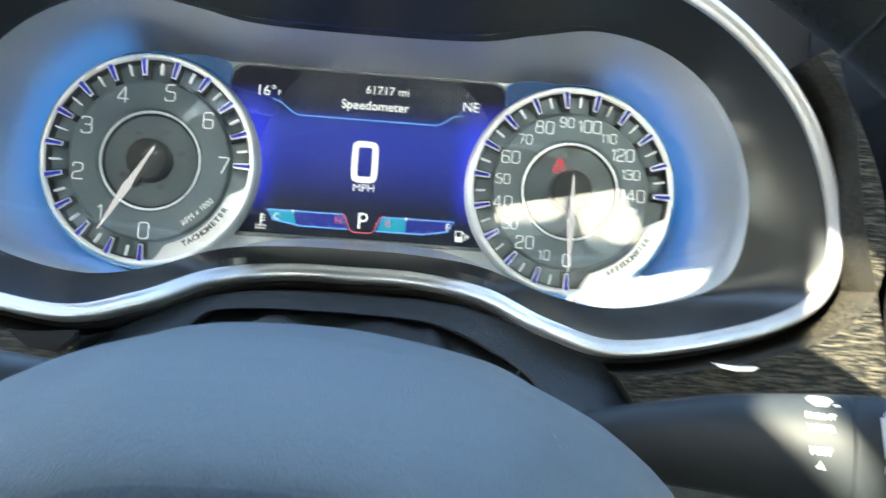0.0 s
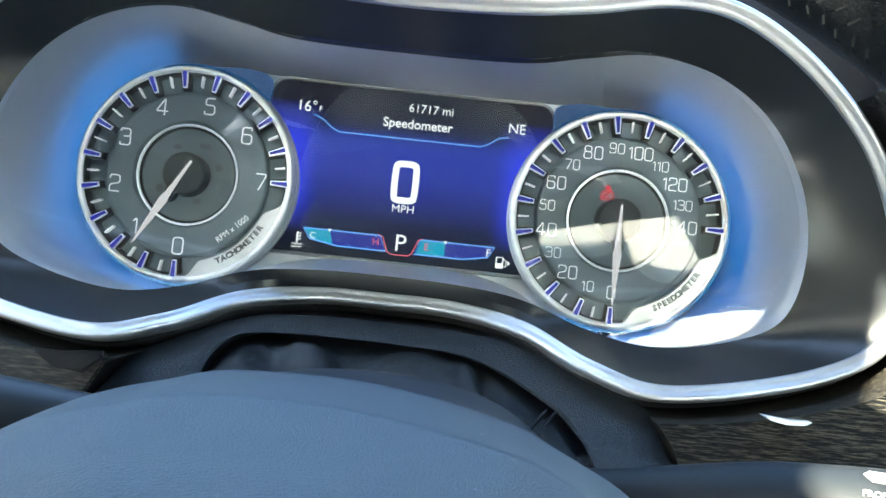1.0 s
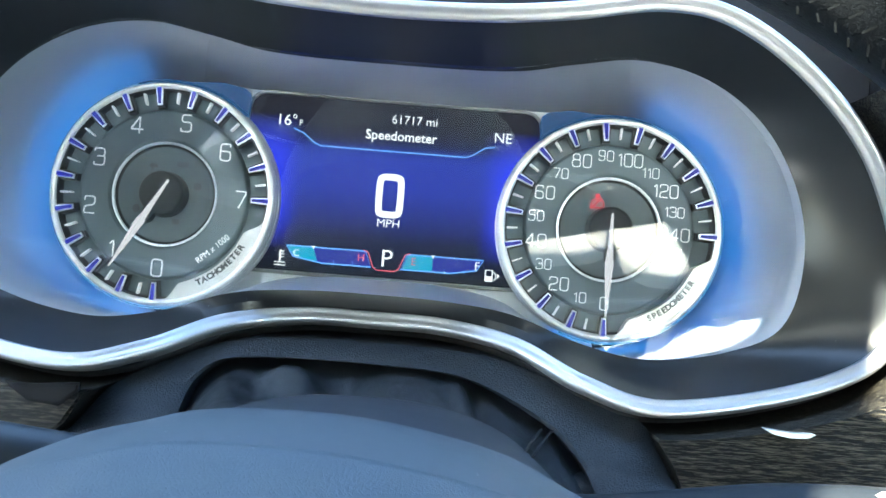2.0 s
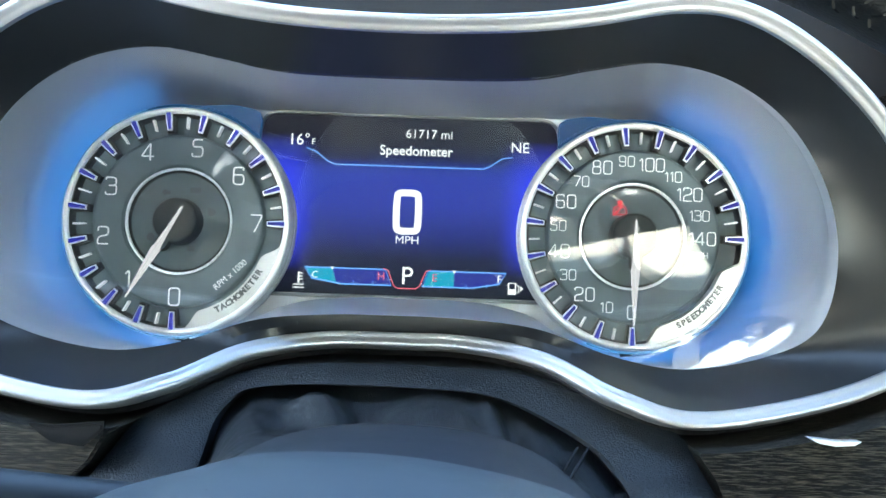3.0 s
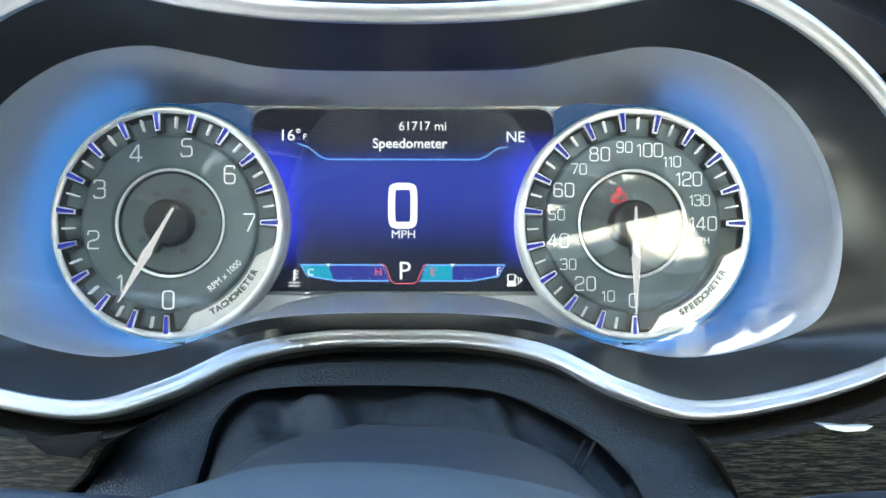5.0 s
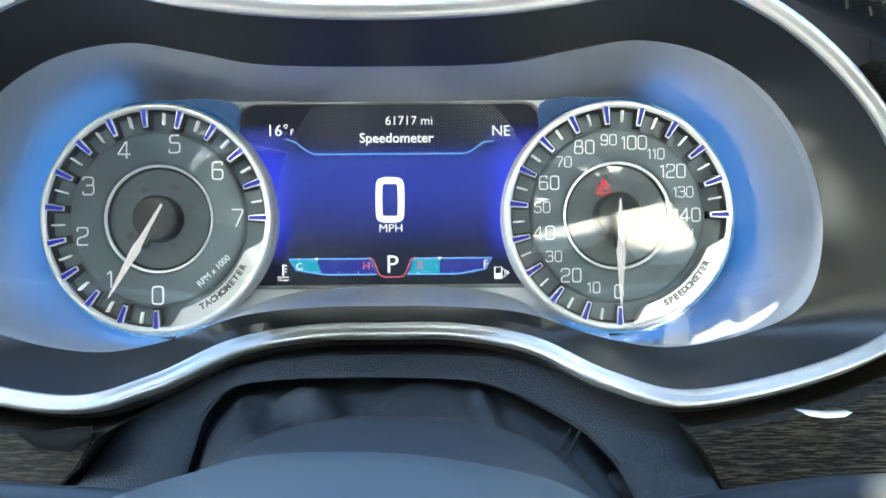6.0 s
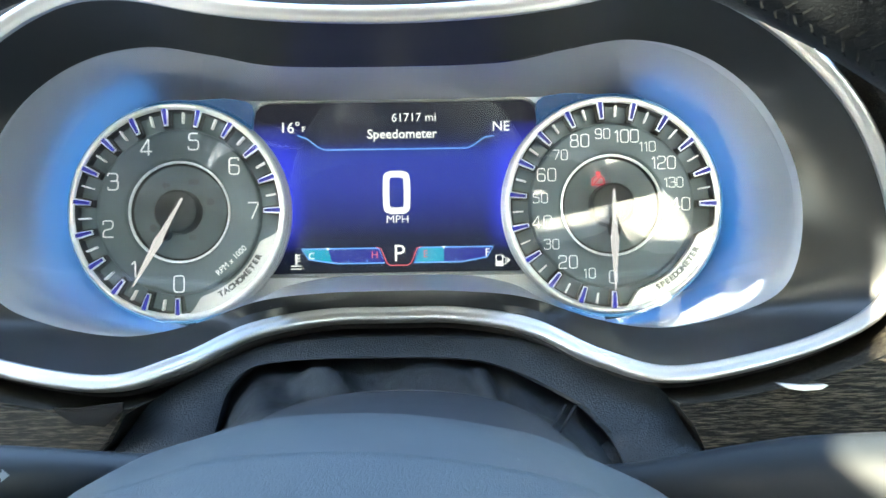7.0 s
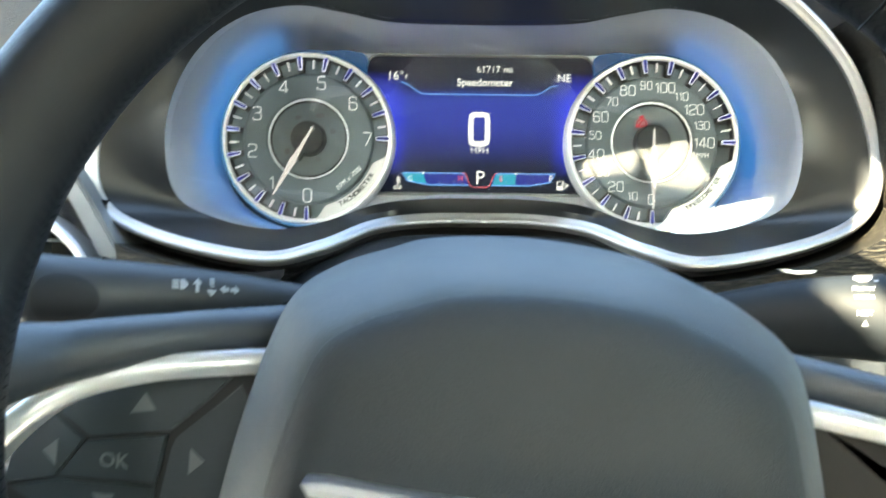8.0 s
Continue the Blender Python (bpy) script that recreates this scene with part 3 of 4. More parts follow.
tach, tach_part, tach_off = dial(-0.118, "tachometer", "round charcoal tachometer with silver ring and pale needle", [(str(k), STEP * 2 * k, 0.0123) for k in range(8)],
                                 "TACHOMETER", 29.7, "RPM x 1000", Matrix.Translation((-0.118 + 0.0285, 0.0021, -0.0270)) @ pose(0, 0, 0, 0, -43, 0))
speedo, speedo_part, speedo_off = dial(0.118, "speedometer", "round charcoal speedometer with silver ring and pale needle", [(str(10 * k), STEP * k, 0.0094 if k % 2 == 0 else 0.0074) for k in range(15)],
                                       "SPEEDOMETER", 0.0, "MPH", Matrix.Translation((0.118 + 0.0345, 0.0021, -0.0088)))
# the lit belt warning and the unlit tell-tales
bx, bz = 0.1115, 0.0145
body_line = [(bx - 0.0034, bz - 0.0036), (bx - 0.0030, bz + 0.0004), (bx - 0.0012, bz + 0.0014), (bx + 0.0012, bz + 0.0014), (bx + 0.0030, bz + 0.0004), (bx + 0.0034, bz - 0.0036)]
belt = speedo_part("belt_warning", ribbon(body_line, 0.0006, 0.0066, 0.0004), M["tell_light"], "red seat belt warning light", False)
for bm in (loft(disc_rings(bx, bz + 0.0032, [(0.0013, 0.0066), (0.0013, 0.0062), (0.00001, 0.0062)], 20)), ribbon([(bx - 0.0030, bz - 0.0034), (bx + 0.0018, bz + 0.0022)], 0.0008, 0.0063), ribbon([(bx - 0.0040, bz - 0.0030), (bx + 0.0040, bz - 0.0030)], 0.0006, 0.0063)):
    speedo_part("symbol_stroke", bm, M["tell_light"], under=belt)
tx = -0.118
tach_part("tell_tale", prism([(tx - 0.0105, 0.0150), (tx - 0.0080, 0.0172), (tx - 0.0080, 0.0160), (tx - 0.0055, 0.0160), (tx - 0.0055, 0.0140), (tx - 0.0080, 0.0140), (tx - 0.0080, 0.0128)], 0.0067, 0.0063), M["dim"])
tach_part("tell_tale", ribbon([(tx + 0.0045, 0.0165), (tx + 0.0105, 0.0165)], 0.003, 0.0066), M["dim"])
tach_part("tell_tale", prism([(tx + 0.0145, 0.0075), (tx + 0.0145, 0.0035), (tx + 0.0175, 0.0035), (tx + 0.0190, 0.0055), (tx + 0.0175, 0.0075)], 0.0067, 0.0063), M["dim"])
tach_part("tell_tale", loft(disc_rings(tx - 0.0150, -0.0085, [(0.0021, 0.0066), (0.0021, 0.0063), (0.00001, 0.0063)], 24)), M["dim"])
tach_part("tell_tale", prism([(tx + 0.0045, -0.0125), (tx + 0.0045, -0.0155), (tx + 0.0085, -0.0155), (tx + 0.0085, -0.0125)], 0.0067, 0.0063), M["dim"])

# ---- the screen between the dials ----
display = thing("display_screen", "lit blue driver display screen between the two dials", "screen", at=(0, 0.0235, -0.04))
display_off = Matrix.Translation(-display.location)


def dp(name, bm, mat, label="", smooth=False, under=None):
    ob = part(name, bm, mat, under or display, label, smooth)
    if not under:
        ob.matrix_parent_inverse = display_off
    return ob


def dtext(body, size, x, z, mat="white_light", name="lettering", **k):
    ob = lettering(body, size, M[mat], display, Matrix.Translation((x, 0.0183, z)), name, **k)
    ob.matrix_parent_inverse = display_off
    return ob


panel = dp("panel", prism([(-0.0800, 0.0520), (-0.0787, 0.0568), (-0.0758, 0.0600), (-0.0715, 0.0613), (0.0715, 0.0613), (0.0758, 0.0600), (0.0787, 0.0568), (0.0800, 0.0520), (0.0835, -0.0298), (0.0778, -0.0355), (-0.0778, -0.0355), (-0.0835, -0.0298)], 0.0200, 0.0190), M["screen"])
dp("frame", sweep([Vector((x, 0.019, z)) for x, z in ((-0.0806, 0.0520), (-0.0792, 0.0571), (-0.0761, 0.0605), (-0.0716, 0.0619), (0.0716, 0.0619), (0.0761, 0.0605), (0.0792, 0.0571), (0.0806, 0.0520), (0.084, -0.030), (0.078, -0.036), (-0.078, -0.036), (-0.084, -0.030))],
               [(-0.0009, 0.0), (-0.0006, 0.0014), (0.0008, 0.0014), (0.0012, 0.0)]), M["dim_silver"], "thin grey screen frame")
dp("header_line", ribbon([(-0.0555, 0.0430), (-0.0500, 0.0410), (-0.0440, 0.0362), (-0.0400, 0.0345), (0.0400, 0.0345), (0.0440, 0.0362), (0.0500, 0.0405), (0.0555, 0.0412)], 0.0007, 0.0189, 0.0002), M["line_light"])
dtext("61717 mi", 0.0068, 0.0104, 0.0520)
dtext("Speedometer", 0.0074, 0.0036, 0.0428, bold=0.00009, wide=0.98)
dtext("16°", 0.0086, -0.0595, 0.0470)
dtext("F", 0.0045, -0.0518, 0.0462)
dtext("NE", 0.0080, 0.0594, 0.0463)
dtext("MPH", 0.0062, 0.0004, -0.0053, wide=1.05)
dtext("P", 0.0135, 0.0010, -0.0247)
zero = [(0.0, 0.0203), (0.0040, 0.0200), (0.0057, 0.0175), (0.0057, 0.0025), (0.0040, 0.0000), (0.0, -0.0003), (-0.0040, 0.0000), (-0.0057, 0.0025), (-0.0057, 0.0175), (-0.0040, 0.0200)]
dp("speed_digit", ribbon([(p.x, p.z) for p in spline([(x, 0, z) for x, z in zero], 5)], 0.0037, 0.0189, 0.0003, True), M["white_light"])
for s, cx0 in ((-1, "C"), (1, "E")):
    # temperature and fuel bars: a sloped outline, a filled cyan end and tick marks
    if s < 0:
        outl = [(-0.0540, -0.0212), (-0.0105, -0.0212), (-0.0072, -0.0296), (-0.0340, -0.0296), (-0.0500, -0.0270)]
        fill = [(-0.0533, -0.0216), (-0.0390, -0.0216), (-0.0365, -0.0292), (-0.0495, -0.0268)]
    else:
        outl = [(0.0540, -0.0212), (0.0122, -0.0212), (0.0090, -0.0296), (0.0360, -0.0296), (0.0505, -0.0270)]
        fill = [(0.0262, -0.0216), (0.0128, -0.0216), (0.0098, -0.0292), (0.0262, -0.0292)]
    gauge = dp("gauge_bar", prism(outl, 0.0189, 0.0187), M["navy_light"])
    dp("gauge_fill", prism(fill, 0.0188, 0.01855), M["cyan_light"], under=gauge)
    dp("gauge_outline", ribbon(outl, 0.0008, 0.0187, 0.0003, True), M["line_light"], under=gauge)
    for x in ((-0.0276, -0.0172) if s < 0 else (0.0329, 0.0437)):
        dp("gauge_mark", ribbon([(x, -0.0294), (x, -0.0275)], 0.0005, 0.0186), M["line_light"], under=gauge)
    x = -0.0391 if s < 0 else 0.0262
    dp("gauge_pointer", prism([(x - 0.0010, -0.0205), (x + 0.0010, -0.0205), (x, -0.0225)], 0.0186, 0.0183), M["white_light"], under=gauge)
dp("gear_curve", ribbon([(-0.0118, -0.0205), (-0.0092, -0.0216), (-0.0060, -0.0296), (-0.0040, -0.0310), (0.0058, -0.0310), (0.0078, -0.0296), (0.0110, -0.0216), (0.0136, -0.0205)], 0.0006, 0.0186), M["red_light"])
dtext("C", 0.0052, -0.0483, -0.0252, "white_light")
dtext("H", 0.0058, -0.0128, -0.0251, "red_light", bold=0.00004)
dtext("E", 0.0058, 0.0158, -0.0250, "red_light", bold=0.00004)
dtext("F", 0.0062, 0.0506, -0.0247, "white_light")
# coolant and fuel pump symbols
for k in (0, 1):
    dp("coolant_symbol", ribbon([(-0.0600 + 0.0012 * i, -0.0308 - 0.0016 * k + 0.0003 * (i % 2)) for i in range(6)], 0.0005, 0.0189), M["white_light"])
dp("coolant_symbol", ribbon([(-0.0570, -0.0300), (-0.0570, -0.0238)], 0.0009, 0.0189), M["white_light"])
for k in range(3):
    dp("coolant_symbol", ribbon([(-0.0570, -0.0246 - 0.0016 * k), (-0.0548, -0.0246 - 0.0016 * k)], 0.0006, 0.0189), M["white_light"])
dp("fuel_symbol", ribbon([(0.0555, -0.0322), (0.0555, -0.0262), (0.0592, -0.0262), (0.0592, -0.0322)], 0.0008, 0.0189, closed=True), M["white_light"])
dp("fuel_symbol", prism([(0.0558, -0.0294), (0.0589, -0.0294), (0.0589, -0.0322), (0.0558, -0.0322)], 0.0189, 0.0186), M["white_light"])
dp("fuel_symbol", ribbon([(0.0596, -0.0270), (0.0610, -0.0280), (0.0610, -0.0312), (0.0598, -0.0312)], 0.0005, 0.0189), M["white_light"])
dp("fuel_symbol", prism([(0.0618, -0.0276), (0.0634, -0.0291), (0.0618, -0.0306)], 0.0189, 0.0186), M["white_light"])

# ---- dashboard round the cluster ----
tagged(part("dashboard", box(-0.75, 1.15, 0.038, 0.55, -0.45, 0.170, 0.02, 3), M["shell"]), "matt black dashboard body behind the cluster", "dashboard", kind="structure")
skirt = widened(rim_line, 0.0105)
right_edge = [(p.x, p.z) for p in skirt[44:82]]
inner_line = [Vector((x, -0.090, z)) for x, z in right_edge + [(0.1275, -0.0945), (0.1345, -0.104), (0.1405, -0.118)]]


def resampled(points, n):
    """n places evenly along a polyline."""
    lengths = [0.0]
    for p, q in zip(points, points[1:]):
        lengths.append(lengths[-1] + (q - p).length)
    out = []
    for i in range(n):
        d = lengths[-1] * i / (n - 1)
        k = max(j for j in range(len(points) - 1) if lengths[j] <= d + 1e-9)
        out.append(points[k].lerp(points[k + 1], (d - lengths[k]) / (lengths[k + 1] - lengths[k])))
    return out


outer_line = resampled([Vector((x, -0.090, z)) for x, z in ((0.2215, 0.066), (0.2330, 0.028), (0.2390, -0.017), (0.2440, -0.0375), (0.2505, -0.066), (0.2565, -0.100), (0.2575, -0.124), (0.200, -0.124), (0.1405, -0.1235))], len(inner_line))
back_by = Vector((0, 0.12, 0))
trim = part("wood_trim", loft([[p + back_by for p in inner_line], inner_line, between(inner_line, outer_line, 0.5), between(inner_line, outer_line, 0.97), [p + Vector((0.0006, 0.0012, 0)) for p in outer_line], [p + back_by for p in outer_line]], False), M["wood"])
tagged(trim, "dark open-pored wood trim on the dashboard, sunlit in part", "trim panel", "wood trim", kind="structure")
left_edge = [(-p.x, p.z) for p in skirt[70:86]]
TRIM_L = [(-0.212, -0.118), (-0.134, -0.118), (-0.121, -0.106), (-0.1145, -0.094)] + left_edge[::-1] + [(-0.214, -0.080)]
trim = part("wood_trim", prism(TRIM_L, 0.032, -0.090, 0.0012), M["wood"])
tagged(trim, "dark open-pored wood trim beside the column", "trim panel", "wood trim", kind="structure")
tagged(part("lower_panel", box(-0.70, 0.75, -0.087, 0.031, -0.45, -0.112, 0.01, 3), M["grain"]), "grained black lower dashboard panel", "dashboard panel", kind="structure")
tagged(part("centre_panel", box(0.262, 0.70, -0.076, 0.031, -0.111, 0.200, 0.008, 3), M["gloss"]), "gloss black centre panel of the dashboard", "dashboard panel", kind="structure")
tagged(part("side_panel", box(-0.75, -0.262, -0.060, 0.031, -0.111, 0.13, 0.008, 3), M["grain"]), "grained black dashboard end panel", "dashboard panel", kind="structure")
sliver = [(0.1695, -0.0846), (0.1745, -0.0850), (0.181, -0.0856), (0.1905, -0.0854), (0.1875, -0.0871), (0.180, -0.0876), (0.1735, -0.0866)]
tagged(part("trim_accent", prism(sliver, -0.0895, -0.0960, 0.0006), M["accent"]), "bright silver accent sliver on the wood trim", "trim accent")
wedge = [(-0.1459, -0.0902), (-0.1350, -0.0905), (-0.1220, -0.0890), (-0.1150, -0.0885), (-0.1150, -0.0920), (-0.1230, -0.0990), (-0.1360, -0.0975), (-0.1410, -0.0943)]
tagged(part("trim_accent", prism(wedge, -0.0895, -0.0925, 0.0012), M["gloss"]), "gloss black wedge on the wood trim beside the column", "trim accent")
button_thing = thing("start_button", "round black start button with a bright chrome ring", "start button", at=(0.226, -0.0885, -0.183))
for nm, prof, mat, lab in (("ring", [(0.0195, -0.089), (0.0200, -0.0985), (0.0215, -0.1005), (0.0240, -0.1000), (0.0255, -0.0975), (0.0258, -0.086)], "bright", "bright chrome ring"), ("cap", [(0.0198, -0.0880), (0.0190, -0.0930), (0.0170, -0.0945), (0.0001, -0.0950)], "gloss", "gloss black cap")):
    ob = part(nm, loft(disc_rings(0.226, -0.183, prof, 64)), M[mat], button_thing, lab)
    ob.matrix_parent_inverse = Matrix.Translation(-button_thing.location)
# the air vent beside the cluster
vent = thing("air_vent", "black air vent with chrome arc and grey side panel", "air vent", at=(-0.27, -0.06, -0.09))
vent_off = Matrix.Translation(-vent.location)


def vp(name, bm, mat, label="", smooth=True):
    ob = part(name, bm, mat, vent, label, smooth)
    ob.matrix_parent_inverse = vent_off
    return ob


vp("side_panel", prism([(-0.2145, -0.0845), (-0.2125, -0.0800), (-0.2265, -0.0560), (-0.2420, -0.0300), (-0.2540, -0.0330), (-0.2400, -0.0560), (-0.2260, -0.0820)], 0.031, -0.0860, 0.002), M["dim_silver"], "satin grey side panel")
vp("chrome_arc", sweep(spline([Vector(p) for p in ((-0.300, -0.088, -0.050), (-0.275, -0.090, -0.0535), (-0.255, -0.091, -0.0620), (-0.240, -0.091, -0.0740), (-0.2315, -0.091, -0.0860), (-0.2275, -0.090, -0.100))], 8, False), [(-0.0030, 0), (-0.0020, 0.0020), (0.0010, 0.0026), (0.0030, 0.0010), (0.0030, -0.02), (-0.0030, -0.02)], False), M["chrome"], "chrome vent arc")
vp("recess", box(-0.330, -0.228, -0.070, -0.055, -0.111, -0.048), M["gloss"], "dark vent recess", False)
for k in range(3):
    vp("vane", box(-0.328, -0.236 - 0.006 * k, -0.086, -0.070, -0.106 + 0.016 * k, -0.1045 + 0.016 * k), M["satin"], smooth=False)
vp("vane_post", box(-0.262, -0.2605, -0.087, -0.070, -0.110, -0.058), M["satin"], smooth=False)

# column surround: an arch of grained plastic, sloping towards the driver as it goes down
arch_out = [(-0.134, -0.140), (-0.1221, -0.1137), (-0.1156, -0.1014), (-0.1089, -0.0910), (-0.0917, -0.0812), (-0.0674, -0.0708), (-0.0406, -0.0668), (0.0022, -0.0658), (0.0477, -0.0671), (0.0723, -0.0715), (0.1093, -0.0843), (0.1255, -0.0905), (0.1307, -0.1012), (0.1361, -0.1126), (0.148, -0.140)]
arch_in = [(-0.080, -0.140), (-0.0786, -0.1114), (-0.0777, -0.1022), (-0.0754, -0.0884), (-0.0657, -0.0785), (-0.050, -0.0760), (-0.030, -0.0753), (0.0, -0.0753), (0.0300, -0.0762), (0.0450, -0.0782), (0.0609, -0.0835), (0.0832, -0.0946), (0.0931, -0.1032), (0.1001, -0.1128), (0.110, -0.140)]


def arch_y(z):
    return 0.0172 + 0.95 * z


def arch(line, dy=0.0, dz=0.0):
    return spline([(x, arch_y(z) + dy, z + dz) for x, z in line], 8, False)


surround = part("column_surround", loft([arch(arch_out, 0.07), arch(arch_out, 0.003, 0.0002), arch(arch_out, 0.0008), arch(arch_out, -0.0008, -0.0012), between(arch(arch_out), arch(arch_in), 0.5, 0.0015), between(arch(arch_out), arch(arch_in), 0.93, 0.0008), arch(arch_in, 0.0012), arch(arch_in, 0.006), arch(arch_in, 0.08)], False), M["grain"])
tagged(surround, "grained black plastic arch round the steering column", "column surround")
# the leather boot inside the arch, with soft folds running towards the column
BOOT_FOLDS = [(-0.034, 0.045, 0.0080, 0.0130, 0.26, 0.20), (-0.062, 0.010, 0.0028, 0.008, 0.40, 0.4), (-0.012, 0.0, -0.0070, 0.009, 0.34, 0.45), (0.022, -0.004, 0.0090, 0.021, 0.30, 0.42),
              (0.047, 0.022, 0.0050, 0.0055, 0.26, 0.35), (0.058, 0.020, -0.0070, 0.0060, 0.32, 0.5), (0.078, 0.0, 0.0045, 0.010, 0.45, 0.4)]
boot_lines = []
for k in range(41):
    t = k / 40
    row = []
    for p in arch(arch_in, 0.014):
        fold = 0.0014 * noise.noise(Vector((p.x * 70, t * 5.0, 1.7))) + 0.0007 * noise.noise(Vector((p.x * 190, t * 14.0, 4.2)))
        for c, lean, h, w, peak, spread in BOOT_FOLDS:
            fold += h * math.exp(-((p.x - c - lean * (t - peak)) / w) ** 2 - ((t - peak) / (spread if t > peak else 0.45 * spread)) ** 2)
        dip = math.sin(math.pi * min(1.0, t * 1.15))
        row.append(Vector((p.x * (1 - 0.16 * t), p.y - 0.085 * t, p.z - 0.0012 - 0.018 * t + fold * min(1.0, 6 * t) - 0.0055 * dip)))
    boot_lines.append(row)
boot = thing("column_boot", "folded black leather boot round the steering column", "column boot", at=(0, -0.06, -0.11))
ob = part("gaiter", loft(boot_lines, False), M["boot"], boot)
ob.matrix_parent_inverse = Matrix.Translation(-boot.location)
for dx in (0.0, 0.0045):
    seam = [Vector((0.080 + dx - 0.0155 * t, -0.075 - 0.030 * t, -0.0955 - 0.0135 * t)) for t in (0, 0.25, 0.5, 0.75, 1)]
    ob = part("seam", sweep(seam, [(-0.0007, 0), (0, 0.0009), (0.0007, 0), (0, -0.0009)], False), M["leather"], boot, "raised stitched seam")
    ob.matrix_parent_inverse = Matrix.Translation(-boot.location)

column = thing("steering_column_cover", "smooth dark steering column cover behind the wheel", "column cover", at=(0, -0.15, -0.17))


def column_ring(y, rx, rz, top):
    out = []
    for i in range(64):
        a = 2 * math.pi * i / 64
        c, s2 = math.cos(a), math.sin(a)
        out.append(Vector((0.006 + rx * math.copysign(abs(s2) ** 0.85, s2), y, top - rz + rz * (math.copysign(abs(c) ** 0.85, c) if c > 0 else 1.2 * c))))
    return out


for nm, bm, lab in (
    ("collar", loft([column_ring(-0.02, 0.070, 0.040, -0.094), column_ring(-0.100, 0.072, 0.040, -0.0850), column_ring(-0.1085, 0.0725, 0.040, -0.0831), column_ring(-0.1135, 0.0730, 0.040, -0.0827)]), "smooth rear collar of the column cover"),
    ("cover", loft([column_ring(-0.1130, 0.0720, 0.040, -0.0818), column_ring(-0.1131, 0.0734, 0.0405, -0.0823), column_ring(-0.1145, 0.074, 0.041, -0.0818), column_ring(-0.155, 0.079, 0.046, -0.0800), column_ring(-0.205, 0.083, 0.05, -0.0790)]), "dark upper shell of the column cover"),
):
    ob = part(nm, bm, M["smooth"], column, lab)
    ob.matrix_parent_inverse = Matrix.Translation(-column.location)


# ---- stalks ----
def stalk(name, label, path, radii):
    """A control stalk: oval in section, thicker towards its end. Returns a function for places on its skin."""
    th = thing(name, label, "control stalk", "column stalks", at=path[0])
    off = Matrix.Translation(-th.location)
    pts = spline(path, 10, False)
    n = len(pts)

    def frame_at(t):
        i = t * (n - 1)
        k = min(int(i), n - 2)
        p = pts[k].lerp(pts[k + 1], i - k)
        d = (pts[min(k + 2, n - 1)] - pts[max(k - 1, 0)]).normalized()
        j = t * (len(radii) - 1)
        m = min(int(j), len(radii) - 2)
        r = radii[m] + (radii[m + 1] - radii[m]) * (j - m)
        u = d.cross(Vector((0, 1, 0))).normalized()
        if u.z < 0:
            u = -u
        v = d.cross(u).normalized()
        if v.y > 0:
            v = -v
        return p, d, u, v, r

    def ring(t, scale=1.0):
        p, d, u, v, r = frame_at(t)
        return [p + u * r * scale * math.cos(a) + v * r * 0.78 * scale * math.sin(a) for a in (2 * math.pi * j / 40 for j in range(40))]

    def sp(nm, bm, mat, lab="", smooth=True):
        ob = part(nm, bm, mat, th, lab, smooth)
        ob.matrix_parent_inverse = off
        return ob

    def mark(t, deg, pieces, mat):
        """A flat symbol printed on the skin, deg above the line that faces the driver; pieces: outlines in (along x, up) metres."""
        p, d, u, v, r = frame_at(t)
        if d.x < 0:
            d = -d
        a = radians(deg)
        c = p + u * r * math.sin(a) + v * r * 0.78 * math.cos(a)
        nrm = (v * math.cos(a) / 0.78 + u * math.sin(a)).normalized()
        up = nrm.cross(d).normalized()
        if up.z < 0:
            up = -up
        bm = bmesh.new()
        for piece in pieces:
            lo = [bm.verts.new(c + d * x + up * z + nrm * 0.00005) for x, z in piece]
            hi = [bm.verts.new(c + d * x + up * z + nrm * 0.0004) for x, z in piece]
            bm.faces.new(hi)
            for i in range(len(piece)):
                j = (i + 1) % len(piece)
                bm.faces.new((lo[i], lo[j], hi[j], hi[i]))
        return sp("symbol", bm, mat, "white printed symbol", False)

    def word(body, t, deg, size):
        p, d, u, v, r = frame_at(t)
        if d.x < 0:
            d = -d
        a = radians(deg)
        nrm = (v * math.cos(a) / 0.78 + u * math.sin(a)).normalized()
        c = p + u * r * math.sin(a) + v * r * 0.78 * math.cos(a) + nrm * 0.0002
        up = nrm.cross(d).normalized()
        if up.z < 0:
            up = -up
        m = Matrix((d, -nrm, up)).transposed().to_4x4()
        m.translation = c
        ob = lettering(body, size, M["white_print"], th, m, bold=0.00003, label="white printed lettering")
        ob.matrix_parent_inverse = off
        return ob

    def hollow(t0, dt, deg0, ddeg, lift):
        """A shallow dark oval let into the skin."""
        rings = []
        for k in (1.0, 0.92, 0.7, 0.45, 0.2):
            row = []
            for j in range(32):
                q = 2 * math.pi * j / 32
                p, d, u, v, r = frame_at(t0 + dt * k * math.cos(q))
                a = radians(deg0 + ddeg * k * math.sin(q))
                n = (v * math.cos(a) / 0.78 + u * math.sin(a)).normalized()
                row.append(p + u * r * math.sin(a) + v * r * 0.78 * math.cos(a) + n * (lift if k < 1 else 0.0))
            rings.append(row)
        return sp("hollow", loft(rings, True, False, True), M["shell"], "dark oval hollow near the end")

    return th, ring, sp, mark, word, hollow


def bar(x, z, w, h):
    return [(x - w / 2, z - h / 2), (x + w / 2, z - h / 2), (x + w / 2, z + h / 2), (x - w / 2, z + h / 2)]


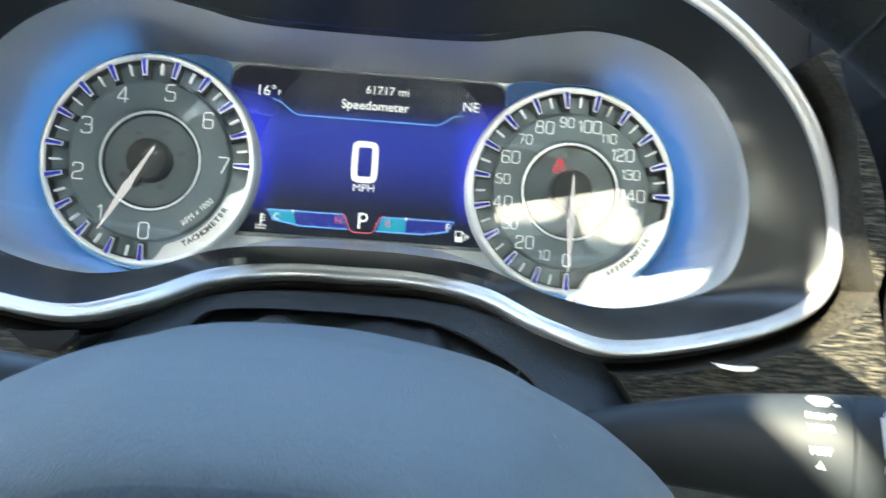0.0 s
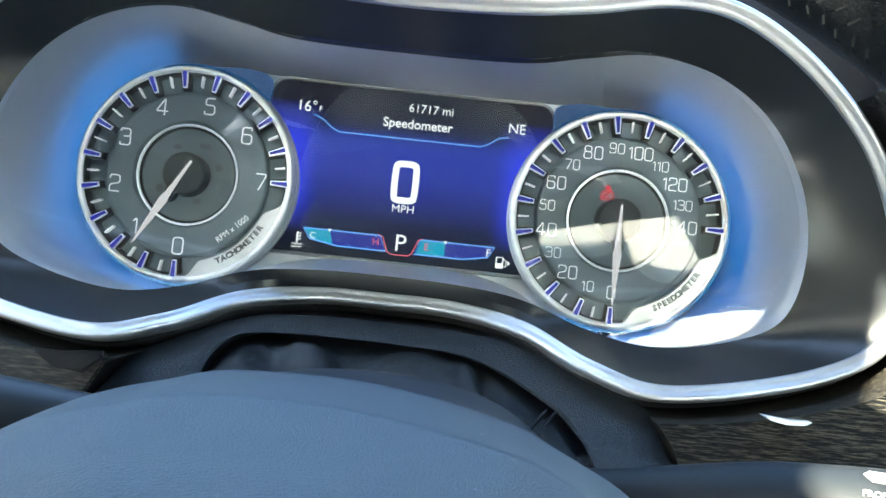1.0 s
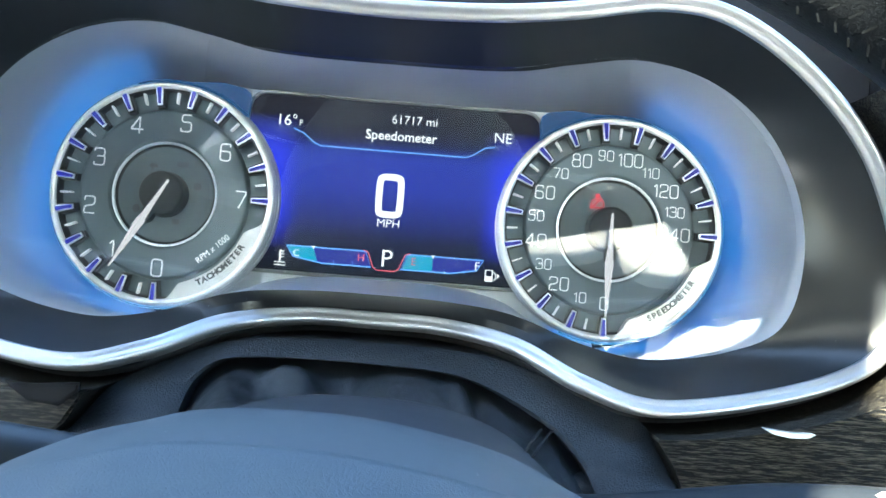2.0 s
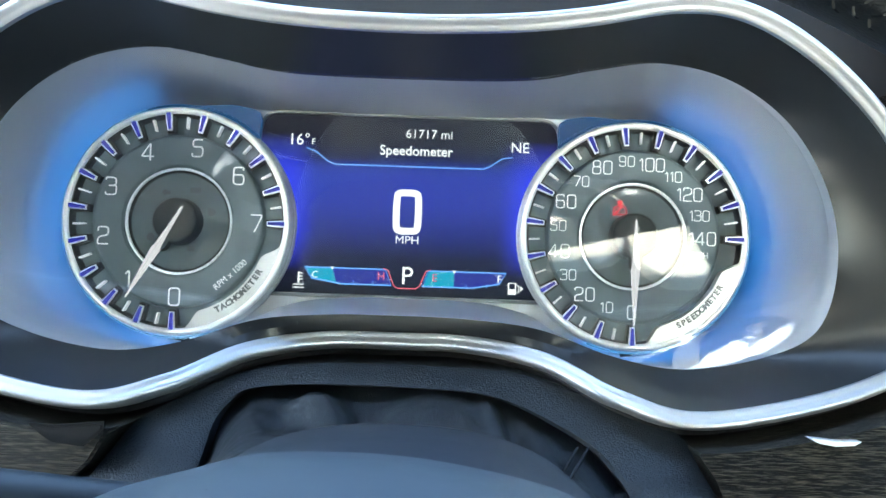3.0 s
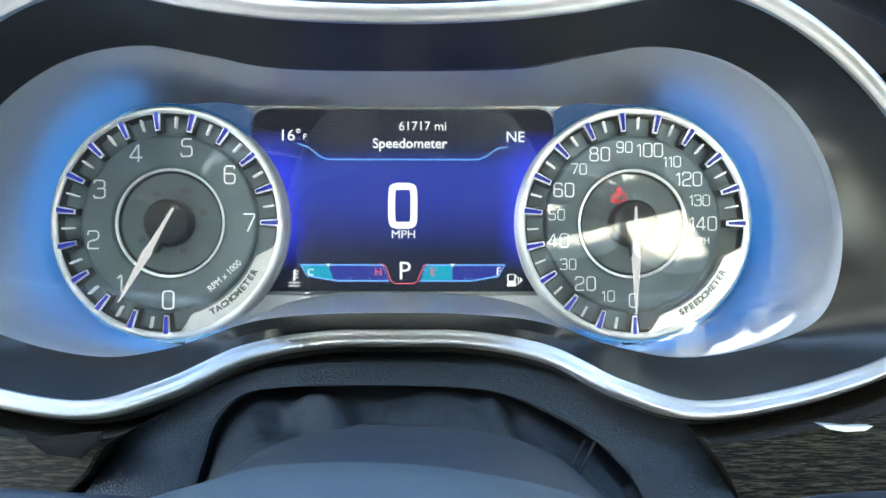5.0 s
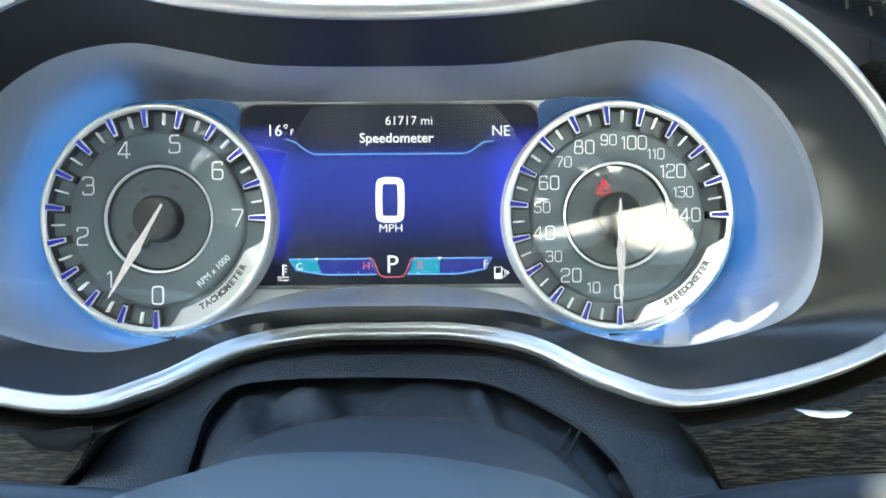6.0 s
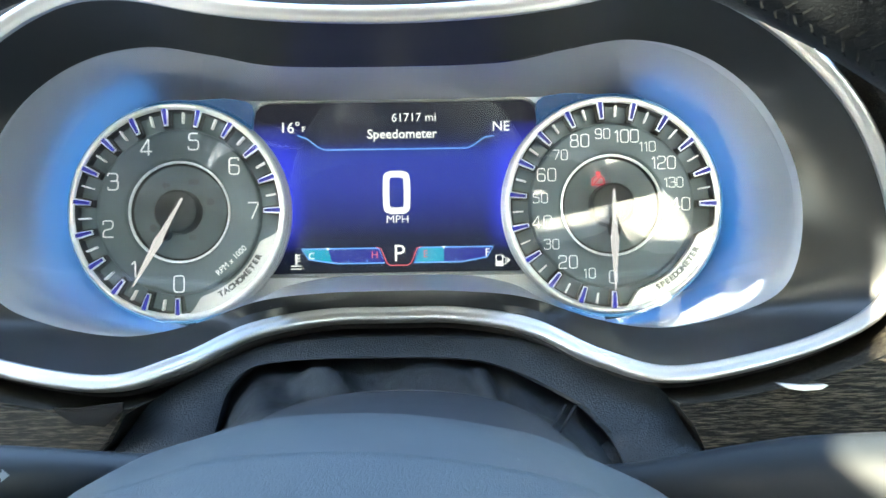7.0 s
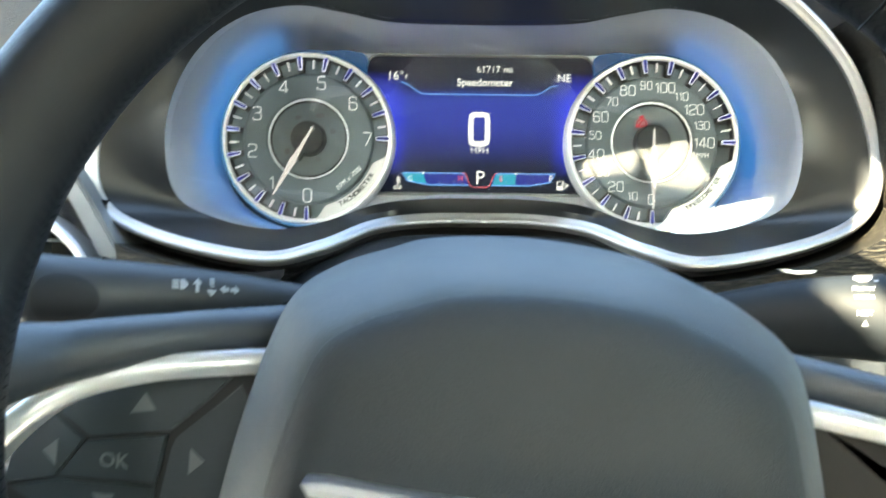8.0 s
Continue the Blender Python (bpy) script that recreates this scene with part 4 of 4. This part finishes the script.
UP = [(-0.0009, -0.0040), (0.0009, -0.0040), (0.0009, 0.0008), (0.0024, 0.0008), (0, 0.0040), (-0.0024, 0.0008), (-0.0009, 0.0008)]
th, ring, sp, mark, word, hollow = stalk("turn_signal_stalk", "dark plastic turn signal stalk with white printed symbols", [Vector((-0.040, -0.145, -0.1130)), Vector((-0.095, -0.165, -0.1045)), Vector((-0.148, -0.186, -0.0998)), Vector((-0.208, -0.209, -0.0985))], [0.0088, 0.0105, 0.0140, 0.0188])
sp("lever", loft([ring(k / 30) for k in range(30)] + [ring(0.985, 0.99), ring(1.0, 0.93)], True, True, False), M["smooth"])
sp("end_cap", loft([ring(0.999, 0.925), ring(1.003, 0.90), ring(0.992, 0.84), ring(0.990, 0.1)], True, False, True), M["satin"], "hollowed end cap of the stalk")
hollow(0.895, 0.075, -6, 40, 0.0003)
mark(0.656, 26, [bar(-0.0028, z, 0.0030, 0.0007) for z in (-0.0018, -0.0006, 0.0006, 0.0018)] + [[(-0.0008, -0.0025), (0.0012, -0.0024), (0.0030, 0.0), (0.0012, 0.0024), (-0.0008, 0.0025)]], M["white_print"])
mark(0.617, 26, [[(0.85 * x, 0.85 * z) for x, z in UP]], M["white_print"])
mark(0.580, 22, [[(x, -z - 0.0004) for x, z in ((-0.0024, 0.0004), (0.0, 0.0036), (0.0024, 0.0004))]] + [bar(0.0002 * (-1) ** k, 0.0010 + 0.0011 * k, 0.0020, 0.0006) for k in range(4)], M["white_print"])
ARROW = [(0.0046, 0), (0.0022, 0.0021), (0.0022, 0.0009), (0.0004, 0.0009), (0.0004, -0.0009), (0.0022, -0.0009), (0.0022, -0.0021)]
mark(0.532, 22, [ARROW, [(-x, z) for x, z in ARROW]], M["white_print"])

th, ring, sp, mark, word, _ = stalk("wiper_stalk", "dark plastic wiper stalk with white printed symbols, sunlit in part", [Vector((0.045, -0.150, -0.118)), Vector((0.095, -0.168, -0.1110)), Vector((0.140, -0.184, -0.1062)), Vector((0.180, -0.198, -0.1052)), Vector((0.240, -0.216, -0.1050))], [0.0095, 0.0112, 0.0172, 0.0203, 0.0210])
sp("lever", loft([ring(0.74 * k / 24) for k in range(25)] + [ring(0.743, 0.97)], True, True, False), M["stalk"])
sp("knob", loft([ring(0.743, 0.965), ring(0.748, 1.0)] + [ring(0.75 + 0.23 * k / 8) for k in range(9)] + [ring(1.0, 0.9)], True, True, True), M["stalk"], "turning knob of the wiper stalk")
mark(0.690, 62.5, [[(-0.0042, 0.0012), (-0.0024, 0.0028), (0.0024, 0.0028), (0.0042, 0.0012), (0.0018, -0.0016), (-0.0018, -0.0016)], bar(0.0052, -0.0010, 0.0022, 0.0006)], M["white_print"])
word("FRONT", 0.690, 43, 0.0029)
word("WIPER", 0.690, 30, 0.0029)
word("MIST", 0.690, 8, 0.0033)
mark(0.690, -5, [[(-0.0014, -0.0010), (0.0014, -0.0010), (0.0, 0.0014)]], M["white_print"])
word("OFF", 0.790, 48.5, 0.0030)
mark(0.780, 25, [[(-0.0012, 0.0066), (0.0012, 0.0066), (0.0022, -0.0066), (-0.0004, -0.0066)]], M["white_print"])
mark(0.790, -3.5, [bar(0, 0, 0.0052, 0.0024)], M["white_print"])

# ---- steering wheel ----
WC, WR, WT = Vector((0.0085, -0.3434, -0.1160)), 0.1752, 0.0185
wheel = thing("steering_wheel", "black leather steering wheel with stitched rim and padded hub", "steering wheel", at=WC)
wheel_off = Matrix.Translation(-WC)
TILT_W = pose(0, 0, 0, -13)


def wp(name, bm, mat, label="", smooth=True):
    ob = part(name, bm, mat, wheel, label, smooth)
    ob.matrix_parent_inverse = wheel_off
    return ob


def wheel_point(a, r, d):
    """A place on the wheel: a, degrees clockwise from the top; r from its centre; d towards the driver."""
    return WC + TILT_W @ Vector((r * math.sin(radians(a)), -d, r * math.cos(radians(a))))


def rim_skin(a, b, lift=0.0):
    return wheel_point(a, WR + (WT + lift) * math.cos(b), 1.12 * (WT + lift) * math.sin(b))


rings = [[rim_skin(3.0 * i, 2 * math.pi * j / 32) for j in range(32)] for i in range(120)]
rings.append(rings[0])
wp("rim", loft(rings), M["leather"], "black leather rim")
# slanted stitches along the inside of the rim, and the cross seams
bm = bmesh.new()
rng = random.Random(4)
for k in range(300):
    a = k * 360 / 300
    b0 = math.pi + rng.uniform(-0.04, 0.04)
    for side in (-1, 1):
        p, q = rim_skin(a, b0 + 0.02 * side, 0.0007), rim_skin(a + 0.75 + rng.uniform(-0.1, 0.1), b0 + (0.17 + rng.uniform(-0.04, 0.08)) * side, 0.0003)
        m = p.lerp(q, 0.5) + (WC - p).normalized() * 0.0006
        w = (q - p).normalized().cross((WC - p).normalized()) * 0.00022
        vs = [bm.verts.new(v) for v in (p - w, p + w, m + w, m - w, q + w, q - w)]
        bm.faces.new((vs[0], vs[1], vs[2], vs[3]))
        bm.faces.new((vs[3], vs[2], vs[4], vs[5]))
tagged(wp("stitching", bm, M["thread"], "grey stitches along the inside of the rim", False), kind="stuff")
for a in (-42, 42, 118, -118):
    wp("rim_seam", loft([[rim_skin(a + o, 2 * math.pi * j / 32, h) for j in range(32)] for o, h in ((-0.35, 0.0), (-0.2, -0.0002), (0.0, 0.0006), (0.2, -0.0002), (0.35, 0.0))]), M["leather"], "cross seam in the leather")
HUB = [(0, 0.0696), (0.0369, 0.0665), (0.0555, 0.0605), (0.0745, 0.0525), (0.0900, 0.0390), (0.1005, 0.0060), (0.1075, -0.0300), (0.1110, -0.0600), (0.108, -0.078), (0.070, -0.092), (0, -0.096)]
HC = Vector((0.0076, 0, -0.1413))
hub_line = [pose(0, 0, 0, 0, 4.6, 0) @ p for p in spline(mirrored([(x, 0, z) for x, z in HUB]), 6)]


def hub_ring(scale, y):
    return [Vector((HC.x + p.x * scale, y, HC.z + p.z * scale)) for p in hub_line]


def hub_rings(rows):
    return [hub_ring(k, y) for k, y in rows]


wp("rear_shell", loft(hub_rings([(0.90, -0.1986), (0.965, -0.2129), (0.995, -0.2301), (1.0, -0.2444), (0.993, -0.2602), (0.985, -0.2700), (0.9800, -0.2740), (0.9700, -0.2745)]), cap_first=True), M["hub"], "smooth grey-black rear shell of the hub")
wp("airbag_cover", loft(hub_rings([(0.9800, -0.2705), (0.9838, -0.2710), (0.9795, -0.2750), (0.968, -0.2838), (0.948, -0.2967), (0.925, -0.3089), (0.900, -0.3196), (0.87, -0.3273), (0.84, -0.3339), (0.81, -0.3396), (0.775, -0.3449), (0.74, -0.3489), (0.66, -0.3541), (0.55, -0.3566), (0.4, -0.3576), (0.05, -0.3581)]), cap_first=True, cap_last=True), M["hub_skin"], "padded grey-black grained hub cover")
# thin layer over the hub face, coloured darker to stand for shading
wp("hub_face_shade", loft(hub_rings([(0.735, -0.3461), (0.733, -0.3495), (0.728, -0.3505), (0.70, -0.3527), (0.66, -0.3549), (0.55, -0.3574), (0.4, -0.3584), (0.05, -0.3589)]), cap_first=True, cap_last=True), M["pad"], "grained hub face with its shading put into a darker colour")
# spokes, switch panels and trims, built level and turned with the wheel
TURNED = Matrix.Translation((0.009, 0, -0.142)) @ pose(0, 0, 0, 0, 4.5, 0)


def turned(bm):
    bmesh.ops.transform(bm, matrix=TURNED, verts=bm.verts[:])
    return bm


def tube(path, radii, squash=1.0, n=24):
    pts, rr = spline(path, 8, False), []
    for i, p in enumerate(pts):
        t = i / (len(pts) - 1) * (len(radii) - 1)
        k = min(int(t), len(radii) - 2)
        r = radii[k] + (radii[k + 1] - radii[k]) * (t - k)
        d = (pts[min(i + 1, len(pts) - 1)] - pts[max(i - 1, 0)]).normalized()
        u = d.cross(Vector((0, 1, 0))).normalized()
        v = d.cross(u)
        rr.append([p + u * r * math.cos(a) + v * r * squash * math.sin(a) for a in (2 * math.pi * j / n for j in range(n))])
    return loft(rr, True, True, True)


for s in (-1, 1):
    wp("spoke", turned(tube([Vector(p) for p in ((s * 0.070, -0.255, 0.0302), (s * 0.100, -0.270, 0.0262), (s * 0.130, -0.284, 0.0220), (s * 0.160, -0.300, 0.0155), (s * 0.182, -0.322, 0.010))], [0.0088, 0.0088, 0.0086, 0.0105, 0.016])), M["spoke"], "leather-wrapped spoke")
    bm = bmesh.new()
    rng = random.Random(7)
    for k in range(20):
        t = k / 19
        x, y, z = 0.094 + 0.070 * t, -0.2630 - 0.0340 * t, 0.0362 - 0.0105 * t - 0.003 * t * t
        m = Matrix.LocRotScale((s * x, y + rng.uniform(-0.0006, 0.0006), z), Euler((0.4, s * (0.5 + rng.uniform(-0.2, 0.2)), -s * 0.7)), (0.0017, 0.0006, 0.0006))
        bmesh.ops.create_icosphere(bm, subdivisions=2, radius=1.0, matrix=m)
    tagged(wp("spoke_stitching", turned(bm), M["thread"], "raised stitches along the top of the spoke"), kind="stuff")
    line = [(0.080, -0.270, 0.0178), (0.092, -0.274, 0.0166), (0.105, -0.278, 0.0155), (0.1325, -0.284, 0.0115), (0.157, -0.290, 0.0035), (0.173, -0.296, -0.0085), (0.185, -0.302, -0.0255), (0.190, -0.306, -0.042)]
    path = spline([Vector((s * x, y - 0.007, z)) for x, y, z in line], 8, False)
    if s < 0:
        path = path[::-1]
    wp("spoke_trim", turned(sweep(path, [(-0.0046, -0.014), (-0.0046, 0.0002), (-0.0030, 0.0020), (0.0, 0.0026), (0.0026, 0.0020), (0.0042, 0.0002), (0.0042, -0.014)], False)), M["accent"], "satin chrome spoke trim")
    outl = [(s * x, z - 0.002) for x, y, z in line] + [(s * 0.190, -0.066 if s < 0 else -0.0345), (s * 0.176, -0.066 if s < 0 else -0.034), (s * 0.130, -0.064 if s < 0 else -0.024), (s * 0.085, -0.058 if s < 0 else -0.020)]
    if s > 0:
        outl = outl[::-1]
    wp("switch_panel", turned(prism(outl, -0.262, -0.276, 0.001)), M["shell"], "matt black switch panel")


def button(outline, y1, label, symbol=(), word=""):
    """A switch cap a little proud of its panel, with its printed symbol."""
    ob = wp("button", turned(prism(outline, -0.270, y1, 0.0007)), M["satin"], label)
    if symbol:
        part("symbol", turned(prism(symbol, y1 + 0.0003, y1 - 0.0003)), M["arrow"], ob, "pale printed arrow", False)
    if word:
        lettering(word, 0.0072, M["arrow"], ob, TURNED @ Matrix.Translation((-0.1475, y1 - 0.0002, -0.0252)), "lettering", bold=0.0001, label="pale printed lettering")


button([(-0.1075, 0.0085), (-0.1165, -0.0015), (-0.1280, -0.0125), (-0.1582, -0.0173), (-0.1720, -0.0080), (-0.1575, 0.0005), (-0.1330, 0.0080), (-0.1120, 0.0120)], -0.2775, "black upper button", [(-0.1435, -0.0075), (-0.1342, -0.0055), (-0.1385, 0.0005)])
button([(-0.1290, -0.0138), (-0.1320, -0.0322), (-0.1676, -0.0325), (-0.1582, -0.0185)], -0.2785, "raised black centre button", word="OK")
button([(-0.1043, 0.0066), (-0.1146, -0.0040), (-0.1262, -0.0150), (-0.1277, -0.0192), (-0.1305, -0.0380), (-0.098, -0.038), (-0.096, -0.008)], -0.2770, "black side button", [(-0.1150, -0.0228), (-0.1205, -0.0183), (-0.1205, -0.0280)])
button([(-0.1592, -0.0184), (-0.1686, -0.0328), (-0.1880, -0.0375), (-0.1850, -0.0240), (-0.1735, -0.0078)], -0.2775, "black side button", [(-0.1742, -0.0238), (-0.1690, -0.0192), (-0.1690, -0.0290)])
button([(-0.1325, -0.0332), (-0.1320, -0.0440), (-0.1750, -0.0440), (-0.1860, -0.0382), (-0.1684, -0.0336)], -0.2775, "black lower button", [(-0.1550, -0.0375), (-0.1465, -0.0375), (-0.1507, -0.0432)])
wing = [(-0.079, -0.0205), (-0.070, -0.0195), (-0.040, -0.0222), (0.0, -0.0240), (0.040, -0.0222), (0.070, -0.0195), (0.079, -0.0205), (0.076, -0.0258), (0.045, -0.0310), (0.0, -0.0345), (-0.045, -0.0310), (-0.076, -0.0258)]
wp("emblem", turned(prism([(0.774 * x - 0.005, 0.652 * z + 0.0104) for x, z in wing], -0.350, -0.3665, 0.0013)), M["chrome"], "chrome wing-shaped emblem")

# ---- the cabin that closes the place, and the ground outside ----
for name, dims, mat, label in (
    ("floor", (-0.47, 1.12, -2.72, 0.55, -0.80, -0.76), "carpet", "dark cabin carpet"),
    ("wall_rear", (-0.47, 1.12, -2.75, -2.72, -0.80, -0.16), "cabin", "grey rear lining below the rear window"),
    ("wall_rear_side", (-0.47, 0.28, -2.75, -2.72, -0.16, 0.72), "cabin", "grey rear corner lining"),
    ("wall_rear_top", (0.28, 1.12, -2.75, -2.72, 0.28, 0.72), "cabin", "grey rear lining above the window"),
    ("wall_right_top", (1.12, 1.15, -2.75, -1.25, 0.32, 0.72), "cabin", "dark grey lining above the rear side window"),
    ("wall_right", (1.12, 1.15, -2.75, 0.55, -0.80, -0.16), "cabin", "grey door lining below the window"),
    ("wall_right_upper", (1.12, 1.15, -1.25, -0.38, -0.16, 0.72), "cabin", "dark grey door pillar"),
    # closed across the driver's window; blocks sun in place of the driver's body
    ("wall_left", (-0.50, -0.47, -1.184, -0.30, -0.80, 0.72), "cabin", "unseen grey wall added to keep the sun off the dials"),
    # unseen bar across the opening, there only to cut out a band of sunlight
    ("wall_left_pillar", (-0.50, -0.47, -1.290, -1.184, 0.462, 0.528), "cabin", "unseen grey bar added to block a band of sun"),
    # unseen block, sized to shade the right edge of the hub
    ("wall_left_post", (-0.50, -0.47, -1.238, -1.184, 0.10, 0.440), "cabin", "unseen grey block added to keep the sun off the hub"),
    ("wall_left_corner", (-0.50, -0.47, -2.75, -2.06, 0.10, 0.72), "cabin", "grey rear corner lining"),
    ("wall_left_rear", (-0.50, -0.47, -2.75, -1.184, -0.80, 0.10), "cabin", "grey side lining below the rear window"),
    ("wall_front", (-0.75, 1.15, 0.55, 0.58, -0.80, 0.10), "cabin", "dark bulkhead behind the dashboard"),
    ("ceiling", (-0.50, 1.15, -2.75, -0.44, 0.72, 0.75), "cabin", "grey headliner"),
):
    tagged(part(name, box(*dims), M[mat]), label, name.split("_")[0], kind="structure")
# unseen rail above the rear window, dropping towards the back, notched to shape sunlight
rail = [(-1.184, 0.72), (-1.184, 0.690), (-1.250, 0.690), (-1.258, 0.612), (-1.229, 0.606), (-1.230, 0.556), (-1.262, 0.546), (-1.262, 0.492), (-1.400, 0.486), (-2.06, 0.47), (-2.06, 0.72)]
tagged(part("wall_left_sun_rail", loft([[Vector((x, y, z)) for y, z in rail] for x in (-0.474, -0.470)], True, True, True), M["cabin"], smooth=False), "unseen dark grey rail notched to shape the sun patches", "wall", kind="structure")


def pad(outline, z0, z1):
    """A padded cushion with a rounded (x, y) outline."""
    line = spline([(x, y, 0) for x, y in outline], 6)
    c = sum(line, Vector()) / len(line)
    return loft([[c + (p - c) * k + Vector((0, 0, z)) for p in line] for k, z in ((1.0, z0), (1.0, z1 - 0.010), (0.985, z1 - 0.004), (0.95, z1 - 0.001), (0.88, z1), (0.3, z1))], True, True, True)


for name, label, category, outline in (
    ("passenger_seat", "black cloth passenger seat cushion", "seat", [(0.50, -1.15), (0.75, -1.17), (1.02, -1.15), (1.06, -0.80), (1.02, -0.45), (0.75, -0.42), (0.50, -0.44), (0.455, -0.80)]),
    # two unseen pale pads, shaped to give the bright reflection over the speedometer
    ("driver_seat", "unseen pale cloth pad added as a sunlit reflector for the lens", "seat", [(0.09, -0.67), (0.16, -0.695), (0.27, -0.70), (0.303, -0.64), (0.303, -0.54), (0.280, -0.472), (0.18, -0.455), (0.09, -0.48)]),
    ("armrest", "second unseen pale cloth pad added as a sunlit reflector for the lens", "armrest", [(0.309, -0.65), (0.345, -0.66), (0.392, -0.62), (0.405, -0.52), (0.408, -0.43), (0.38, -0.41), (0.335, -0.42), (0.310, -0.48)]),
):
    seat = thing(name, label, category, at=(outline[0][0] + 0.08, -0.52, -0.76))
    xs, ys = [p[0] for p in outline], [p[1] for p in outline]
    # dark bases keep the pads' front faces out of that reflection
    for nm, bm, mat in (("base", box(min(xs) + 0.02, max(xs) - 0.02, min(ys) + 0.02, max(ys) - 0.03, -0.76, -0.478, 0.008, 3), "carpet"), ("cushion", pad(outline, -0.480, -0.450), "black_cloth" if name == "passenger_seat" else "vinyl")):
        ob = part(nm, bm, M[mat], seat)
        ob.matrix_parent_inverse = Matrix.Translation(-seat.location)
tagged(part("ground", box(-300, 300, -300, 300, -1.35, -1.25), M["snow"]), "pale winter ground outside", "ground", kind="structure")

# ---- dust on the hub and the column cover ----
bm = bmesh.new()
rng = random.Random(11)
outline = hub_line
levels = ((0.992, -0.2604), (0.968, -0.2842), (0.925, -0.3091), (0.87, -0.3276), (0.81, -0.3400))
for k in range(170):
    j = rng.randrange(len(outline))
    if outline[j].z < 0.0:
        continue
    f = rng.random() * 3.999
    i, f = int(f), f - int(f)
    (s0, y0), (s1, y1) = levels[i], levels[i + 1]
    q = rng.random()
    p = outline[j].lerp(outline[(j + 1) % len(outline)], q)
    sc, y = s0 + (s1 - s0) * f, y0 + (y1 - y0) * f
    c = Vector((HC.x + p.x * sc, y - 0.0001, HC.z + p.z * sc + 0.0001))
    r = rng.uniform(0.00005, 0.00018) if k % 6 else rng.uniform(0.00018, 0.00026)
    bmesh.ops.create_icosphere(bm, subdivisions=1, radius=r, matrix=Matrix.Translation(c))
for k in range(26):
    a, y = rng.uniform(-0.8, 0.8), rng.uniform(-0.20, -0.118)
    bmesh.ops.create_icosphere(bm, subdivisions=1, radius=rng.uniform(0.00015, 0.0004), matrix=Matrix.Translation((0.006 + 0.076 * math.copysign(abs(math.sin(a)) ** 0.85, a), y, -0.0825 - 0.044 * (1 - math.cos(a) ** 0.85))))
for k in range(40):
    j = rng.randrange(60, 164)
    c = inner_rim[j].lerp(aperture[j], rng.uniform(0.1, 0.9)) + Vector((0, -0.0010, 0.0006))
    bmesh.ops.create_icosphere(bm, subdivisions=1, radius=rng.uniform(0.00008, 0.0002), matrix=Matrix.Translation(c))
tagged(part("dust", bm, M["speck"], None, "", False), "scattered pale dust specks on the hub and cluster", "dust", kind="stuff")
